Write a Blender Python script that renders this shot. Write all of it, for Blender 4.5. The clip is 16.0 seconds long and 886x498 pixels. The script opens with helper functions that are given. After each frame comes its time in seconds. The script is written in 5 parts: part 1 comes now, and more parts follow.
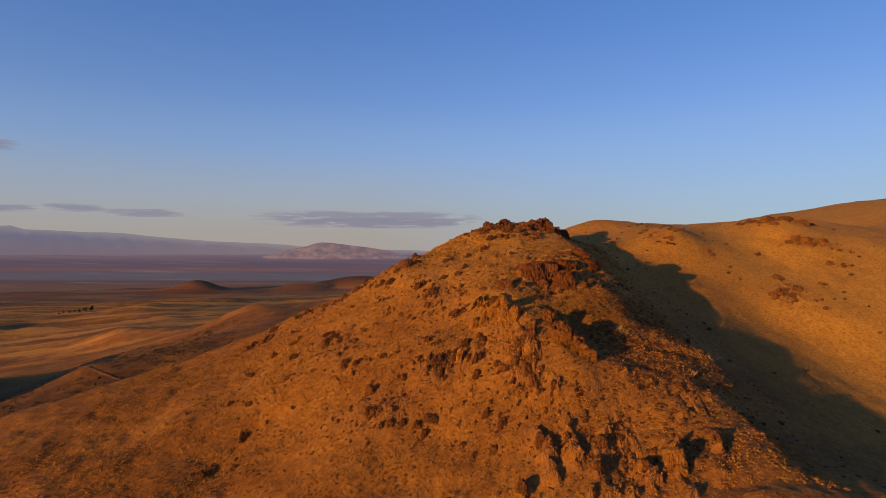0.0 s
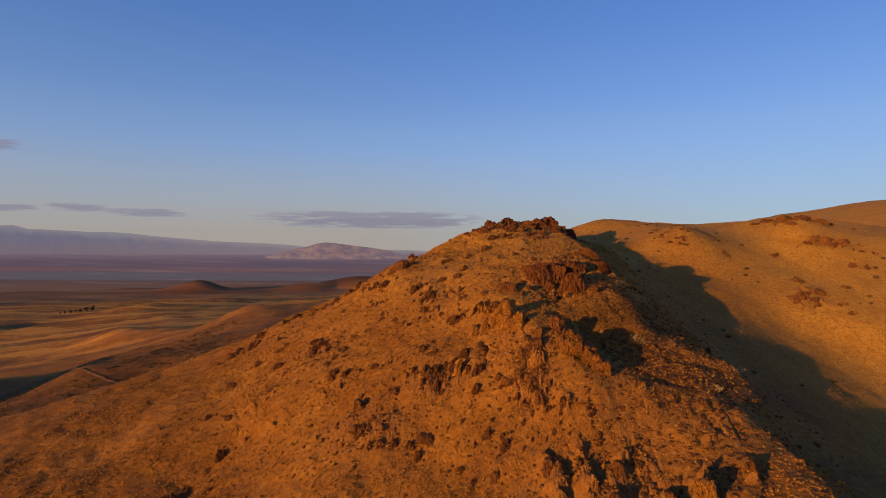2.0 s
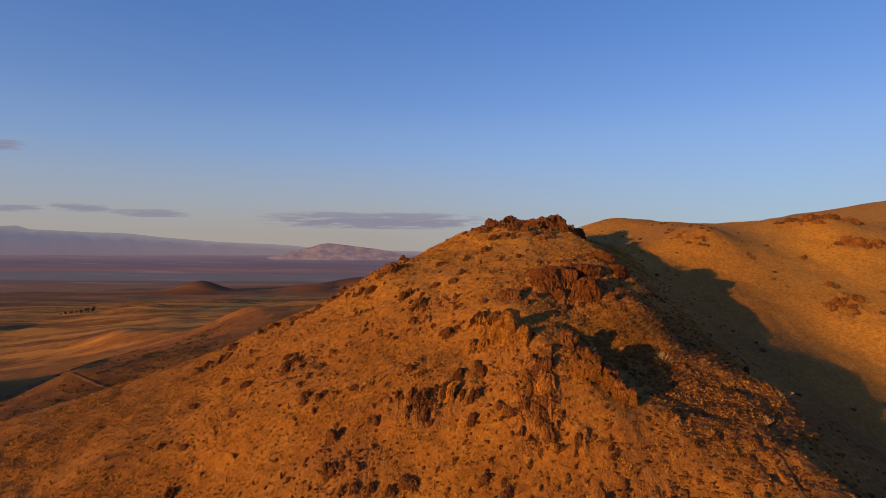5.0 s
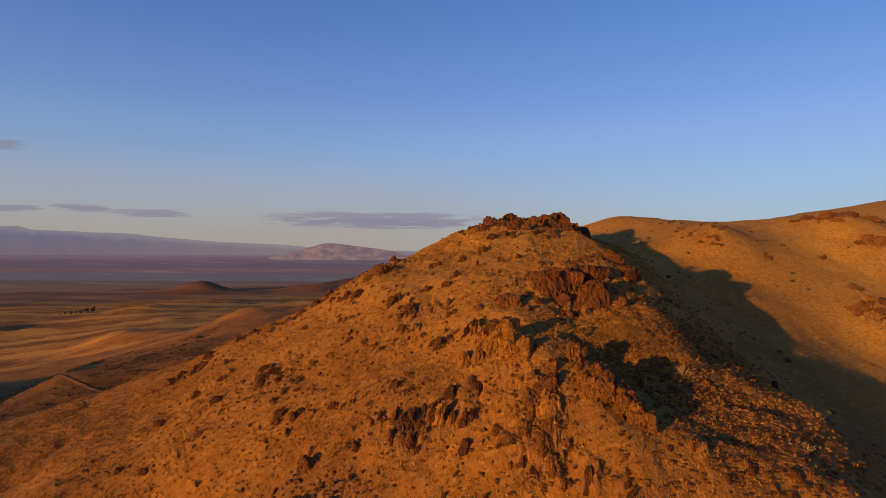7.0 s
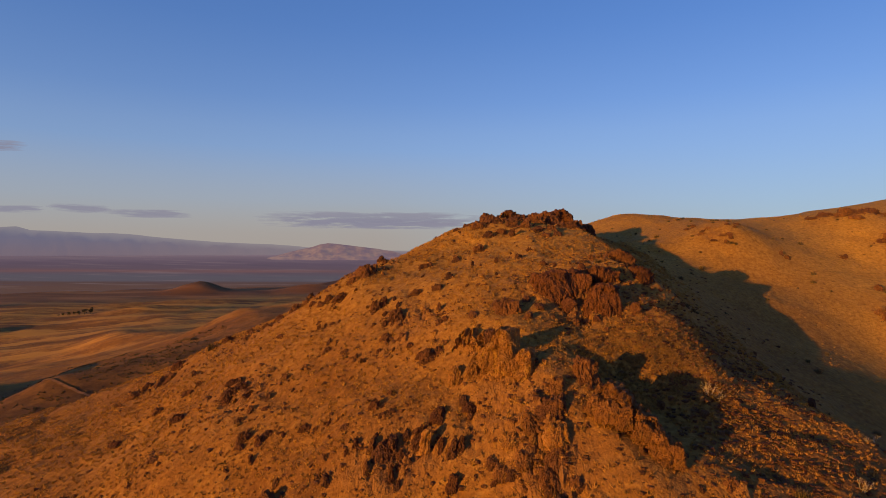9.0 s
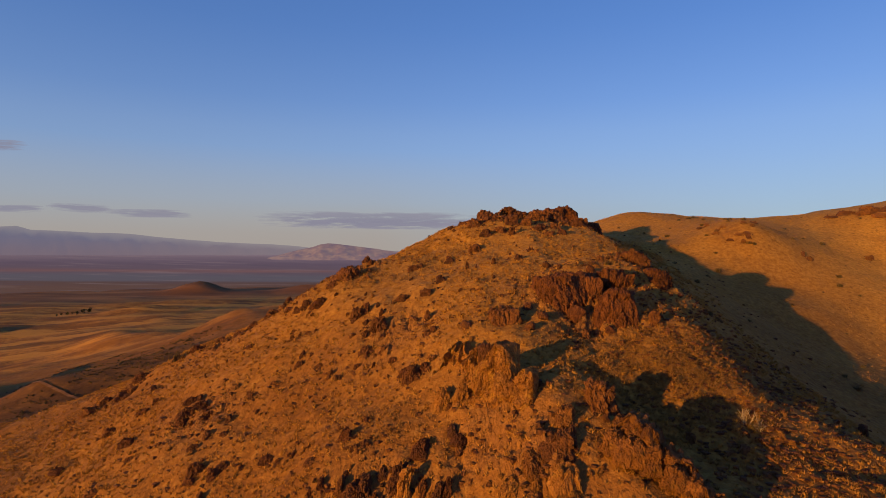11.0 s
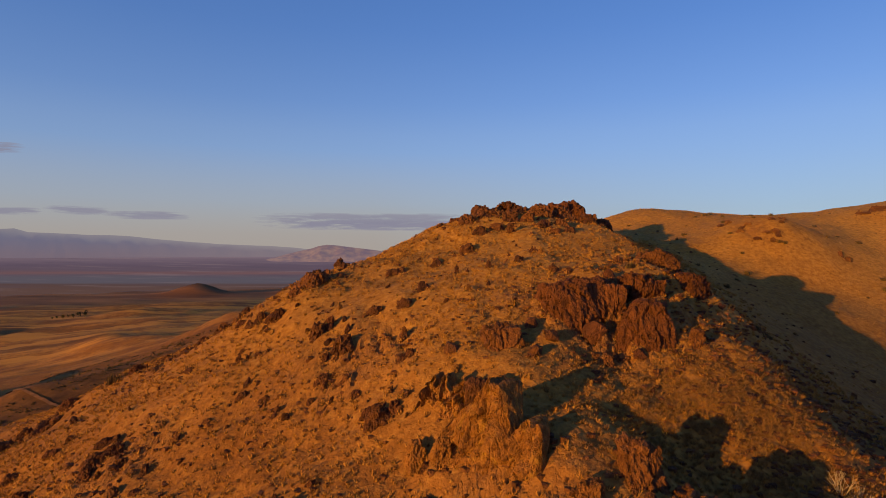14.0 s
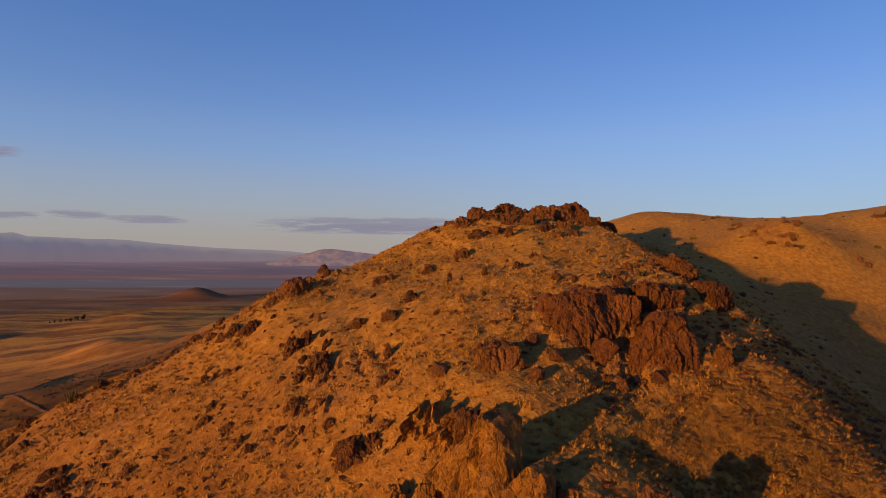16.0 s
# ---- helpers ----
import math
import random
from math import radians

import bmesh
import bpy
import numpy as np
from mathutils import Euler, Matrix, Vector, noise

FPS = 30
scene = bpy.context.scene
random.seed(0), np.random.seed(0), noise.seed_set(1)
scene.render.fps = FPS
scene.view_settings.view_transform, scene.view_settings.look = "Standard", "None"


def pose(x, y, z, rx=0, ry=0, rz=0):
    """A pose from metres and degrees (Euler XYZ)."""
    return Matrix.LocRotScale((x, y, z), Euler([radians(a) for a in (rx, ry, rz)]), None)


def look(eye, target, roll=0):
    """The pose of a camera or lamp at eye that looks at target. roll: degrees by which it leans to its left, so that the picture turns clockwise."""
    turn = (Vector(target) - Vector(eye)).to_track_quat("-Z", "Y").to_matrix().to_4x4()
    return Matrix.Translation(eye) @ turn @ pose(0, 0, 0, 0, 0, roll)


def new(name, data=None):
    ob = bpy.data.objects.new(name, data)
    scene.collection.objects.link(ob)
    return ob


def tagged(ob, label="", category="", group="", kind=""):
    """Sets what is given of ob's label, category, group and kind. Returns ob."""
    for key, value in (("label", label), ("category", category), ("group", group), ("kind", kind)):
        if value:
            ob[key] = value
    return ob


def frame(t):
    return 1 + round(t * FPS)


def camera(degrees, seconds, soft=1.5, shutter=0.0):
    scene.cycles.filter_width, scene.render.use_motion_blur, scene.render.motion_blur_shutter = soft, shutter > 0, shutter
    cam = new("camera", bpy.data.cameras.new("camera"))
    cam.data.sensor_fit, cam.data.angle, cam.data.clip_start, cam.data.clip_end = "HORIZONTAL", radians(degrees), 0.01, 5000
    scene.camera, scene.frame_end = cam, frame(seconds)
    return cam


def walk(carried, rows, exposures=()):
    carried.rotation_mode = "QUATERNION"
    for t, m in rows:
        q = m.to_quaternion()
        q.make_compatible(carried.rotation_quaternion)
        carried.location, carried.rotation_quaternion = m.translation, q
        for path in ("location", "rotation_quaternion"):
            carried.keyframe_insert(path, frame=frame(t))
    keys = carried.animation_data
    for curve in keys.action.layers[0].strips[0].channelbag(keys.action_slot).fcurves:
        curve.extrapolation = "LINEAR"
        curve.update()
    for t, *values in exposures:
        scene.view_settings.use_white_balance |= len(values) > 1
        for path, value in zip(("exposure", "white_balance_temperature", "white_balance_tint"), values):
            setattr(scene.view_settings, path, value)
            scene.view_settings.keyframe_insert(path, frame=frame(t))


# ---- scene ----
cam = camera(76.0, 16.0, soft=0.65)
PATH = [
    (0, (-0.576, -5.838, -0.052), (-0.563, -3.838, -0.052), 0.2),
    (0.5, (-0.432, -4.423, -0.06), (-0.421, -2.423, -0.059), 0.2),
    (1, (-0.291, -2.969, -0.05), (-0.283, -0.969, -0.049), 0.2),
    (1.5, (-0.143, -1.474, -0.047), (-0.136, 0.526, -0.046), 0.2),
    (2, (0.003, -0.02, -0.04), (0.008, 1.98, -0.039), 0.3),
    (2.5, (0.141, 1.476, -0.057), (0.145, 3.476, -0.054), 0.3),
    (3, (0.274, 2.96, -0.029), (0.277, 4.96, -0.027), 0.3),
    (3.5, (0.468, 4.459, -0.007), (0.469, 6.459, -0.005), 0.3),
    (4, (0.634, 5.974, 0.0), (0.633, 7.974, 0.003), 0.4),
    (4.2, (0.728, 6.605, -0.022), (0.726, 8.605, -0.018), 0.4),
    (6.5, (1.686, 13.402, 0.047), (1.678, 15.402, 0.051), 0.3),
    (7, (1.938, 14.878, 0.049), (1.929, 16.878, 0.052), 0.3),
    (7.5, (2.139, 16.372, 0.05), (2.13, 18.372, 0.054), 0.3),
    (8, (2.352, 17.85, 0.024), (2.343, 19.85, 0.028), 0.3),
    (8.5, (2.571, 19.349, -0.001), (2.562, 21.349, 0.003), 0.2),
    (9, (2.771, 20.866, -0.009), (2.762, 22.866, -0.006), 0.2),
    (9.2, (2.906, 21.501, 0.006), (2.898, 23.501, 0.01), 0.2),
    (11.3, (3.661, 27.892, -0.067), (3.65, 29.891, -0.063), 0.3),
    (11.5, (3.717, 28.508, -0.087), (3.71, 30.508, -0.082), 0.2),
    (12, (3.899, 30.007, -0.096), (3.893, 32.007, -0.091), 0.2),
    (12.5, (4.104, 31.503, -0.083), (4.097, 33.503, -0.078), 0.2),
    (13, (4.285, 33.013, -0.07), (4.277, 35.013, -0.064), 0.2),
    (13.5, (4.456, 34.438, -0.069), (4.448, 36.438, -0.063), 0.2),
    (14, (4.632, 35.838, -0.074), (4.624, 37.838, -0.066), 0.1),
    (14.5, (4.779, 37.155, -0.083), (4.772, 39.155, -0.073), 0.1),
    (15, (4.911, 38.245, -0.053), (4.905, 40.245, -0.041), 0.1),
    (15.5, (5.023, 39.176, -0.008), (5.016, 41.176, 0.01), 0.1),
    (16, (5.168, 39.718, 0.042), (5.161, 41.718, 0.064), 0.1),
]
walk(cam, [(t, look(e, a, r)) for t, e, a, r in PATH], [(0, 1.0), (16, 1.0)])

# ---- light ----
SUN_HEADING, SUN_HEIGHT = 46.0, 5.0
world = bpy.data.worlds.new("evening_sky")
scene.world = world
world.use_nodes = True
wn = world.node_tree.nodes
sky = wn.new("ShaderNodeTexSky")
sky.sky_type = "NISHITA"
sky.sun_disc = False
sky.sun_elevation = radians(SUN_HEIGHT)
sky.sun_rotation = radians(180 + SUN_HEADING)
sky.altitude, sky.air_density, sky.dust_density, sky.ozone_density = 1500, 1.0, 0.5, 3.0
wn["Background"].inputs["Strength"].default_value = 0.15
# the sky's own blue, softened by a thin even veil of high haze
tinted = wn.new("ShaderNodeMix")
tinted.data_type, tinted.blend_type = "RGBA", "MULTIPLY"
tinted.inputs[0].default_value = 1.0
tinted.inputs[7].default_value = (0.78, 0.68, 0.82, 1.0)
veil = wn.new("ShaderNodeMix")
veil.data_type = "RGBA"
veil.inputs[0].default_value = 0.4
veil.inputs[7].default_value = (0.60, 1.05, 2.15, 1.0)
world.node_tree.links.new(sky.outputs[0], tinted.inputs[6])
world.node_tree.links.new(tinted.outputs[2], veil.inputs[6])
# pale dusty air towards the horizon
way = wn.new("ShaderNodeTexCoord")
height = wn.new("ShaderNodeSeparateXYZ")
low = wn.new("ShaderNodeValToRGB")
for k, (at, v) in enumerate([(0.0, 0.78), (0.07, 0.55), (0.15, 0.30), (0.25, 0.08), (0.36, 0.0)]):
    e = low.color_ramp.elements[k] if k < 2 else low.color_ramp.elements.new(at)
    e.position, e.color = at, (v, v, v, 1.0)
air = wn.new("ShaderNodeMix")
air.data_type = "RGBA"
glow = wn.new("ShaderNodeMix")
glow.data_type = "RGBA"
glow.inputs[6].default_value, glow.inputs[7].default_value = (1.27, 1.50, 1.62, 1.0), (4.6, 1.70, 0.80, 1.0)
toward = wn.new("ShaderNodeVectorMath")
toward.operation = "DOT_PRODUCT"
toward.inputs[1].default_value = (-math.sin(radians(SUN_HEADING)), -math.cos(radians(SUN_HEADING)), 0.0)
sunward = wn.new("ShaderNodeMapRange")
sunward.inputs[1].default_value, sunward.inputs[2].default_value = 0.1, 0.9
deep = wn.new("ShaderNodeMapRange")
deep.inputs[1].default_value, deep.inputs[2].default_value = 0.20, 0.46
high = wn.new("ShaderNodeMix")
high.data_type, high.blend_type = "RGBA", "MULTIPLY"
high.inputs[7].default_value = (0.62, 0.80, 0.95, 1.0)
world.node_tree.links.new(way.outputs["Generated"], toward.inputs[0])
world.node_tree.links.new(toward.outputs["Value"], sunward.inputs[0])
world.node_tree.links.new(sunward.outputs[0], glow.inputs[0])
world.node_tree.links.new(glow.outputs[2], air.inputs[7])
world.node_tree.links.new(height.outputs["Z"], deep.inputs[0])
world.node_tree.links.new(deep.outputs[0], high.inputs[0])
world.node_tree.links.new(way.outputs["Generated"], height.inputs[0])
world.node_tree.links.new(height.outputs["Z"], low.inputs[0])
world.node_tree.links.new(low.outputs[0], air.inputs[0])
world.node_tree.links.new(veil.outputs[2], air.inputs[6])
world.node_tree.links.new(air.outputs[2], high.inputs[6])
world.node_tree.links.new(high.outputs[2], wn["Background"].inputs["Color"])

sun = new("sun", bpy.data.lights.new("sun", "SUN"))
sun.data.energy, sun.data.angle, sun.data.color = 4.2, radians(0.6), (1.0, 0.475, 0.062)
_h, _e = radians(SUN_HEADING), radians(SUN_HEIGHT)
SUN_WAY = Vector((math.sin(_h) * math.cos(_e), math.cos(_h) * math.cos(_e), -math.sin(_e)))
sun.matrix_world = look((-200, -200, 60), Vector((-200, -200, 60)) + SUN_WAY)

# ---- noise ----
_rng = np.random.default_rng(7)
TABLE = _rng.random((64, 64, 64)).astype(np.float32)
JITTER = _rng.random((32, 32, 32, 7)).astype(np.float32)


def vnoise(x, y, z=0.0):
    """Smooth value noise, 0 to 1, on arrays."""
    x, y, z = np.broadcast_arrays(np.asarray(x, float), np.asarray(y, float), np.asarray(z, float))
    ix, iy, iz = (np.floor(v).astype(int) for v in (x, y, z))
    fx, fy, fz = x - ix, y - iy, z - iz
    fx, fy, fz = (f * f * f * (f * (f * 6 - 15) + 10) for f in (fx, fy, fz))
    out = 0.0
    for a in (0, 1):
        for b in (0, 1):
            for c in (0, 1):
                w = (fx if a else 1 - fx) * (fy if b else 1 - fy) * (fz if c else 1 - fz)
                out = out + w * TABLE[(ix + a) & 63, (iy + b) & 63, (iz + c) & 63]
    return out


def fbm(x, y, z=0.0, octaves=4, gain=0.5):
    """Layered noise, about -1 to 1."""
    total, amp, f = 0.0, 1.0, 1.0
    for k in range(octaves):
        total = total + amp * (2 * vnoise(x * f + 17.3 * k, y * f + 9.1 * k, np.asarray(z) * f + 5.7 * k) - 1)
        amp, f = amp * gain, f * 2.03
    return total


def cells(p):
    """Voronoi cells at the points p: first and second distance, the cell's random values and the way from its seed."""
    base = np.floor(p).astype(int)
    f1 = np.full(len(p), 9.0)
    f2 = np.full(len(p), 9.0)
    rnd = np.zeros((len(p), 4))
    way = np.zeros((len(p), 3))
    for a in (-1, 0, 1):
        for b in (-1, 0, 1):
            for c in (-1, 0, 1):
                q = base + (a, b, c)
                j = JITTER[q[:, 0] & 31, q[:, 1] & 31, q[:, 2] & 31]
                off = p - (q + j[:, :3])
                d = np.linalg.norm(off, axis=1)
                near = d < f1
                f2 = np.where(near, f1, np.minimum(f2, d))
                f1 = np.where(near, d, f1)
                rnd[near] = j[near, 3:]
                way[near] = off[near]
    return f1, f2, rnd, way


def smooth(a, b, v):
    t = np.clip((v - a) / (b - a), 0, 1)
    return t * t * (3 - 2 * t)


# ---- the lie of the land ----
class Landform:
    """A thin-plate surface over ridge, flank and gully lines."""

    def __init__(self, lines, stiff=0.0):
        p = np.array([q for line in lines for q in line], float)
        self.scale = 50.0
        self.at = p[:, :2] / self.scale
        n = len(p)
        k = self.kernel(self.at, self.at) + stiff * np.eye(n)
        one = np.hstack([np.ones((n, 1)), self.at])
        m = np.block([[k, one], [one.T, np.zeros((3, 3))]])
        self.w = np.linalg.solve(m, np.concatenate([p[:, 2], np.zeros(3)]))

    @staticmethod
    def kernel(a, b):
        d2 = ((a[:, None] - b[None]) ** 2).sum(-1)
        return 0.5 * d2 * np.log(d2 + 1e-9)

    def __call__(self, x, y):
        q = np.stack([np.ravel(x), np.ravel(y)], 1) / self.scale
        out = np.empty(len(q))
        for i in range(0, len(q), 40000):
            s = q[i:i + 40000]
            out[i:i + 40000] = self.kernel(s, self.at) @ self.w[:-3] + self.w[-3] + s @ self.w[-2:]
        return out.reshape(np.shape(x))


# the rocky spine from the foot up to the summit
SPINE = [(20, 30, -18.5), (19.4, 41.8, -16.2), (21.6, 43.5, -15.9), (15.7, 44, -16.2), (10, 47.3, -12.9), (13.6, 48.2, -11.4), (10.3, 51.2, -10.3), (0, 53.8, -13.2), (6.6, 50.6, -12.6), (8.2, 54.3, -8.5), (8.3, 52.6, -9.2), (5.4, 56.4, -9.9), (6.8, 54.8, -9.9), (8.8, 50.8, -10.2), (4, 55.4, -10.7), (9.3, 61, -5.9),
         (3, 64, -6.2), (-1, 62.8, -9.3), (5.7, 68.2, -3.2), (2, 69, -5.0), (13.3, 64.7, -5.6), (17.8, 64.9, -5.3), (15, 77, -0.9),
         (6.6, 84, -0.4)]
# the summit and the shoulder east of the cliff
SUMMIT = [(0, 93.8, 0.9), (1.9, 94.5, 2.1), (5, 94, 2.7), (10, 100, 4.3), (18, 104, 3.3),
         (7, 60.6, -6.3), (5.2, 58.6, -8.6), (3.8, 59.6, -8.6), (13.5, 54, -9.5), (11, 55.5, -7.6), (10.2, 53, -9.1), (13.5, 70, -2.0), (18, 73, -1.2), (20.8, 72.6, -2.0), (19.8, 86.2, 0.9), (19.7, 81.7, 0.1)]
# the grassy flank that falls to the west
FLANK = [(-10.6, 55.2, -17.2), (-7.4, 53.5, -15.7), (-2, 57, -11.0), (-13, 61.3, -14.1), (-7.5, 51.2, -16.9), (-2, 48.4, -17.2), (-9.3, 60.4, -13.2), (-22.3, 57.7, -21.4), (-30.4, 54.4, -23.6), (-45, 64, -23.5),
         (-26, 62.3, -19), (-22, 70.2, -14.9), (-14.6, 68.2, -12.0), (-7, 69.3, -8.3), (-2.7, 70.5, -5.4), (-29, 77.8, -15.5),
         (-22.8, 82, -11.0), (-15.5, 83.5, -7.6), (-6.7, 84.5, -2.4), (-1.2, 84.1, -0.6), (-3, 90, -0.3), (-52, 85, -21.5), (-65, 80, -25.6)]
# the ground behind the skyline, and the foot of the slope below the flight
BEHIND = [(-45, 112, -26), (-60, 105, -31), (-80, 100, -38), (-20, 105, -13), (-5, 105, -5), (8, 118, -1), (22, 125, 1.5), (-12, 135, -20), (0, 42, -20),
          (0, 30, -24), (-20, 35, -27), (10.4, 41.1, -17.2), (12.9, 42.3, -16.6), (-30, 20, -31), (20, 10, -24), (40, 30, -20), (70, 20, -19)]
# the gully to the east and the broad hill beyond it
GULLY = [(21.2, 64, -6.9), (23.3, 63.7, -8.6), (18.4, 54.6, -10.0), (19.8, 57.6, -9.3), (18.0, 59.5, -8.0), (16.4, 61.8, -6.5), (14.8, 57.4, -9.2), (15.6, 54.0, -10.4), (16.8, 57.0, -9.5), (17.1, 48.5, -12), (25, 51, -12.7), (31, 58.4, -12.9), (30, 67.3, -10.5),
         (26.3, 44, -15.6), (29.7, 46.4, -16.9), (40, 48, -19.9), (50, 62, -19.8), (42, 58, -18.3), (33.3, 49.3, -17.8), (29.8, 57.5, -12.2), (41.2, 71.6, -12.8), (42, 76.6, -11.6), (38.7, 84.9, -8.2), (27.7, 74.8, -6.6), (23.2, 79.2, -1.9), (36, 75.5, -10.4), (30, 90, -2.6), (28, 104, 0.6)]
HILL = [(48, 89, -8.2), (59, 77.7, -16.0), (61.8, 86, -10.2), (52.5, 86.3, -10.9), (71.7, 99.9, -3.6), (65.3, 109.2, 0.6), (51.8, 101.7, -1.5), (43.7, 96.2, -4.2), (43.3, 91.6, -5.5), (59.5, 92, -7.1), (53.4, 106.5, 1.4), (64.4, 106.8, -1.1), (76, 103, -1.9), (45, 105.7, 3.9), (74, 117, 6.4), (70, 116, 5.2), (80, 122, 6.0), (38, 104.5, 1.2),
        (39, 110, 2.6), (37.8, 121, 4.4), (36.8, 130, 6.9), (51, 118, 4.6), (53, 126, 5.6), (72, 132, 6.9), (84, 131, 7.8), (102, 144, 5.5), (148, 184, 13.6), (127, 172, 6.5),
        (40, 152, 4), (62, 150, 3.4), (90, 162, 2), (90, 75, -14), (120, 110, 0)]
# the wide country round the hill
COUNTRY = [(-52, 85, -22), (-65, 80, -26), (-60, 105, -31), (-80, 100, -38), (-45, 112, -27), (-60, 45, -30), (0, 20, -25), (60, 20, -19), (148, 184, 15),
           (100, 100, -4), (-105, 200, -57), (-156, 267, -64), (-185, 283, -62), (-168, 306, -59), (-211, 302, -80), (-245, 330, -88), (-268, 570, -88), (-565, 1056, -131)]
PLAIN = [(-670, 896, -152), (-975, 1218, -151), (-1100, 1411, -147), (-680, 1730, -149), (-350, 900, -112), (-480, 600, -132), (-600, 350, -128), (-200, 1100, -120),
         (0, 2000, -130), (-500, 0, -120), (-200, -150, -100), (300, -300, -90), (400, 300, 18), (300, 800, 0), (100, 400, -10), (1200, 500, -40), (0, -1500, -150),
         (-2200, 0, -152), (-2400, 2400, -152), (0, 2600, -150), (2400, 2400, -120), (2400, -1500, -140), (-1800, -1800, -152)]
near_land = Landform([SPINE, SUMMIT, FLANK, BEHIND, GULLY, HILL], 0.002)
far_land = Landform([COUNTRY, PLAIN], 0.0)
# x, y, radius along, radius across, turn in degrees, height
# those at x = -375, -1330 and -900 are unseen, added as shadow casters
KNOLLS = [(-862, 1990, 105, 65, 10, 22), (-850, 2000, 55, 34, 0, 13), (-846, 2004, 17, 16, 0, 8), (-905, 1985, 30, 30, 0, 9), (-800, 1995, 26, 30, 0, 7), (-500, 2080, 75, 60, 0, 24), (-440, 2100, 40, 50, 30, 10), (-375, 262, 90, 42, 60, 50),
          (-1330, 1290, 120, 60, 45, 34), (-900, 960, 95, 42, 45, 32), (-420, 760, 150, 40, -55, 12), (-250, 1250, 160, 70, 20, 20),
          (-760, 760, 120, 40, 20, 16), (-640, 1250, 140, 40, 15, 12), (-700, 1500, 200, 45, 12, 10), (-300, 2200, 200, 60, 0, 44), (-160, 470, 60, 40, -50, 12)]


def hill_height(x, y):
    """The height of the ground, in metres."""
    x, y = np.asarray(x, float), np.asarray(y, float)
    ax, ay, bx, by = 15.0, 80.0, 100.0, 140.0
    t = np.clip(((x - ax) * (bx - ax) + (y - ay) * (by - ay)) / ((bx - ax) ** 2 + (by - ay) ** 2), 0, 1)
    away = np.hypot(x - ax - t * (bx - ax), y - ay - t * (by - ay))
    m = 1 - smooth(72, 130, away)
    far = far_land(x, y)
    far = far + (-150.5 - far) * smooth(1700, 2150, np.hypot(x, y))
    for kx, ky, ra, rb, turn, h in KNOLLS:
        c, s = math.cos(radians(turn)), math.sin(radians(turn))
        u, v = ((x - kx) * c + (y - ky) * s) / ra, (-(x - kx) * s + (y - ky) * c) / rb
        far = far + h * np.exp(-(u * u + v * v))
    r = np.hypot(x, y)
    roll = smooth(120, 700, r)
    far = far + (1 - 0.75 * smooth(1300, 2300, r)) * (roll * 6.5 * fbm(x / 210 + 3, y / 210, 1.5, 4) + smooth(60, 300, r) * 2.0 * fbm(x / 34, y / 34, 4.2, 4))
    far = np.maximum(far, -158 + 0 * far)
    z = np.where(m > 0, m * near_land(x, y) + (1 - m) * far, far)
    z = z + 0.55 * fbm(x / 9.0, y / 9.0, 8.1, 3) * (0.4 + 0.6 * m) * (1 - 0.6 * m * smooth(24, 40, x))
    return z


# stretches where the rock breaks through the turf: x, y, radius along, radius across, turn, strength
ROCKY = [(13, 41, 7, 6, 0, 0.42), (8.3, 51, 2.4, 4.5, 0, 0.75), (6, 57, 3, 3, 0, 0.5), (0.5, 54.5, 4.0, 2.2, 0, 0.55), (14, 68, 5, 4, 20, 0.9), (-1, 68, 4, 3, 0, 0.6),
         (12, 99, 8, 5, 0, 0.9), (20, 104, 5, 4, 0, 1.0), (-8, 83, 5, 3, 20, 0.8), (-18, 80.5, 5, 2, 10, 0.6), (24, 46, 4, 5, 40, 0.3), (19, 76, 3, 4, 0, 0.7),
         (59.5, 91.5, 3.5, 3, 0, 0.7), (73.5, 118.5, 7, 2.2, 0, 0.7), (75, 108.6, 5, 1.8, -15, 0.7), (42.5, 105.5, 2.2, 4, 0, 0.5), (-14, 67, 4, 2.5, 0, 0.5), (-6, 52, 4, 3, 0, 0.4)]


# rock fins: their crest as (x, y) corners, the height, and how far the western side slopes up to it; the eastern side falls sheer
FINS = [([(7.9, 44.7), (9.2, 43.6), (9.1, 41.8), (8.8, 39.3)], 0.9, 1.8), ([(11.2, 44.6), (11.3, 43.0), (11.1, 40.8)], 0.95, 1.4), ([(14.5, 44.1), (13.6, 41.8)], 0.85, 1.4),
        ([(13.2, 40.5), (11.9, 38.5)], 0.8, 1.3), ([(15.9, 40.8), (16.7, 38.6), (15.9, 36.5)], 0.9, 1.4), ([(19.4, 41.3), (19.1, 39.6), (18.2, 37.3)], 1.1, 2.2), ([(6.7, 39.9), (6.2, 38.3)], 0.8, 1.6),
        ([(11.3, 38.3), (11.5, 36.9)], 0.8, 1.3), ([(14.4, 37.2), (14.3, 35.8)], 0.8, 1.3), ([(23.4, 42.3), (22.3, 39.5)], 0.8, 1.4), ([(21.4, 37.7), (21.0, 36.8)], 0.6, 1.2), ([(18.3, 35.8), (17.8, 34.6)], 0.7, 1.3)]
LOW_FINS = [([(8.9, 49.2), (8.9, 47.4)], 0.7, 1.4), ([(10.6, 47.9), (10.9, 46.7)], 0.7, 1.0), ([(21.8, 45.5), (21.4, 44.3)], 0.6, 1.2), ([(17.5, 49.3), (17.4, 48.4)], 0.6, 1.0), ([(26.5, 43.9), (27.8, 42.4)], 0.5, 1.2)]


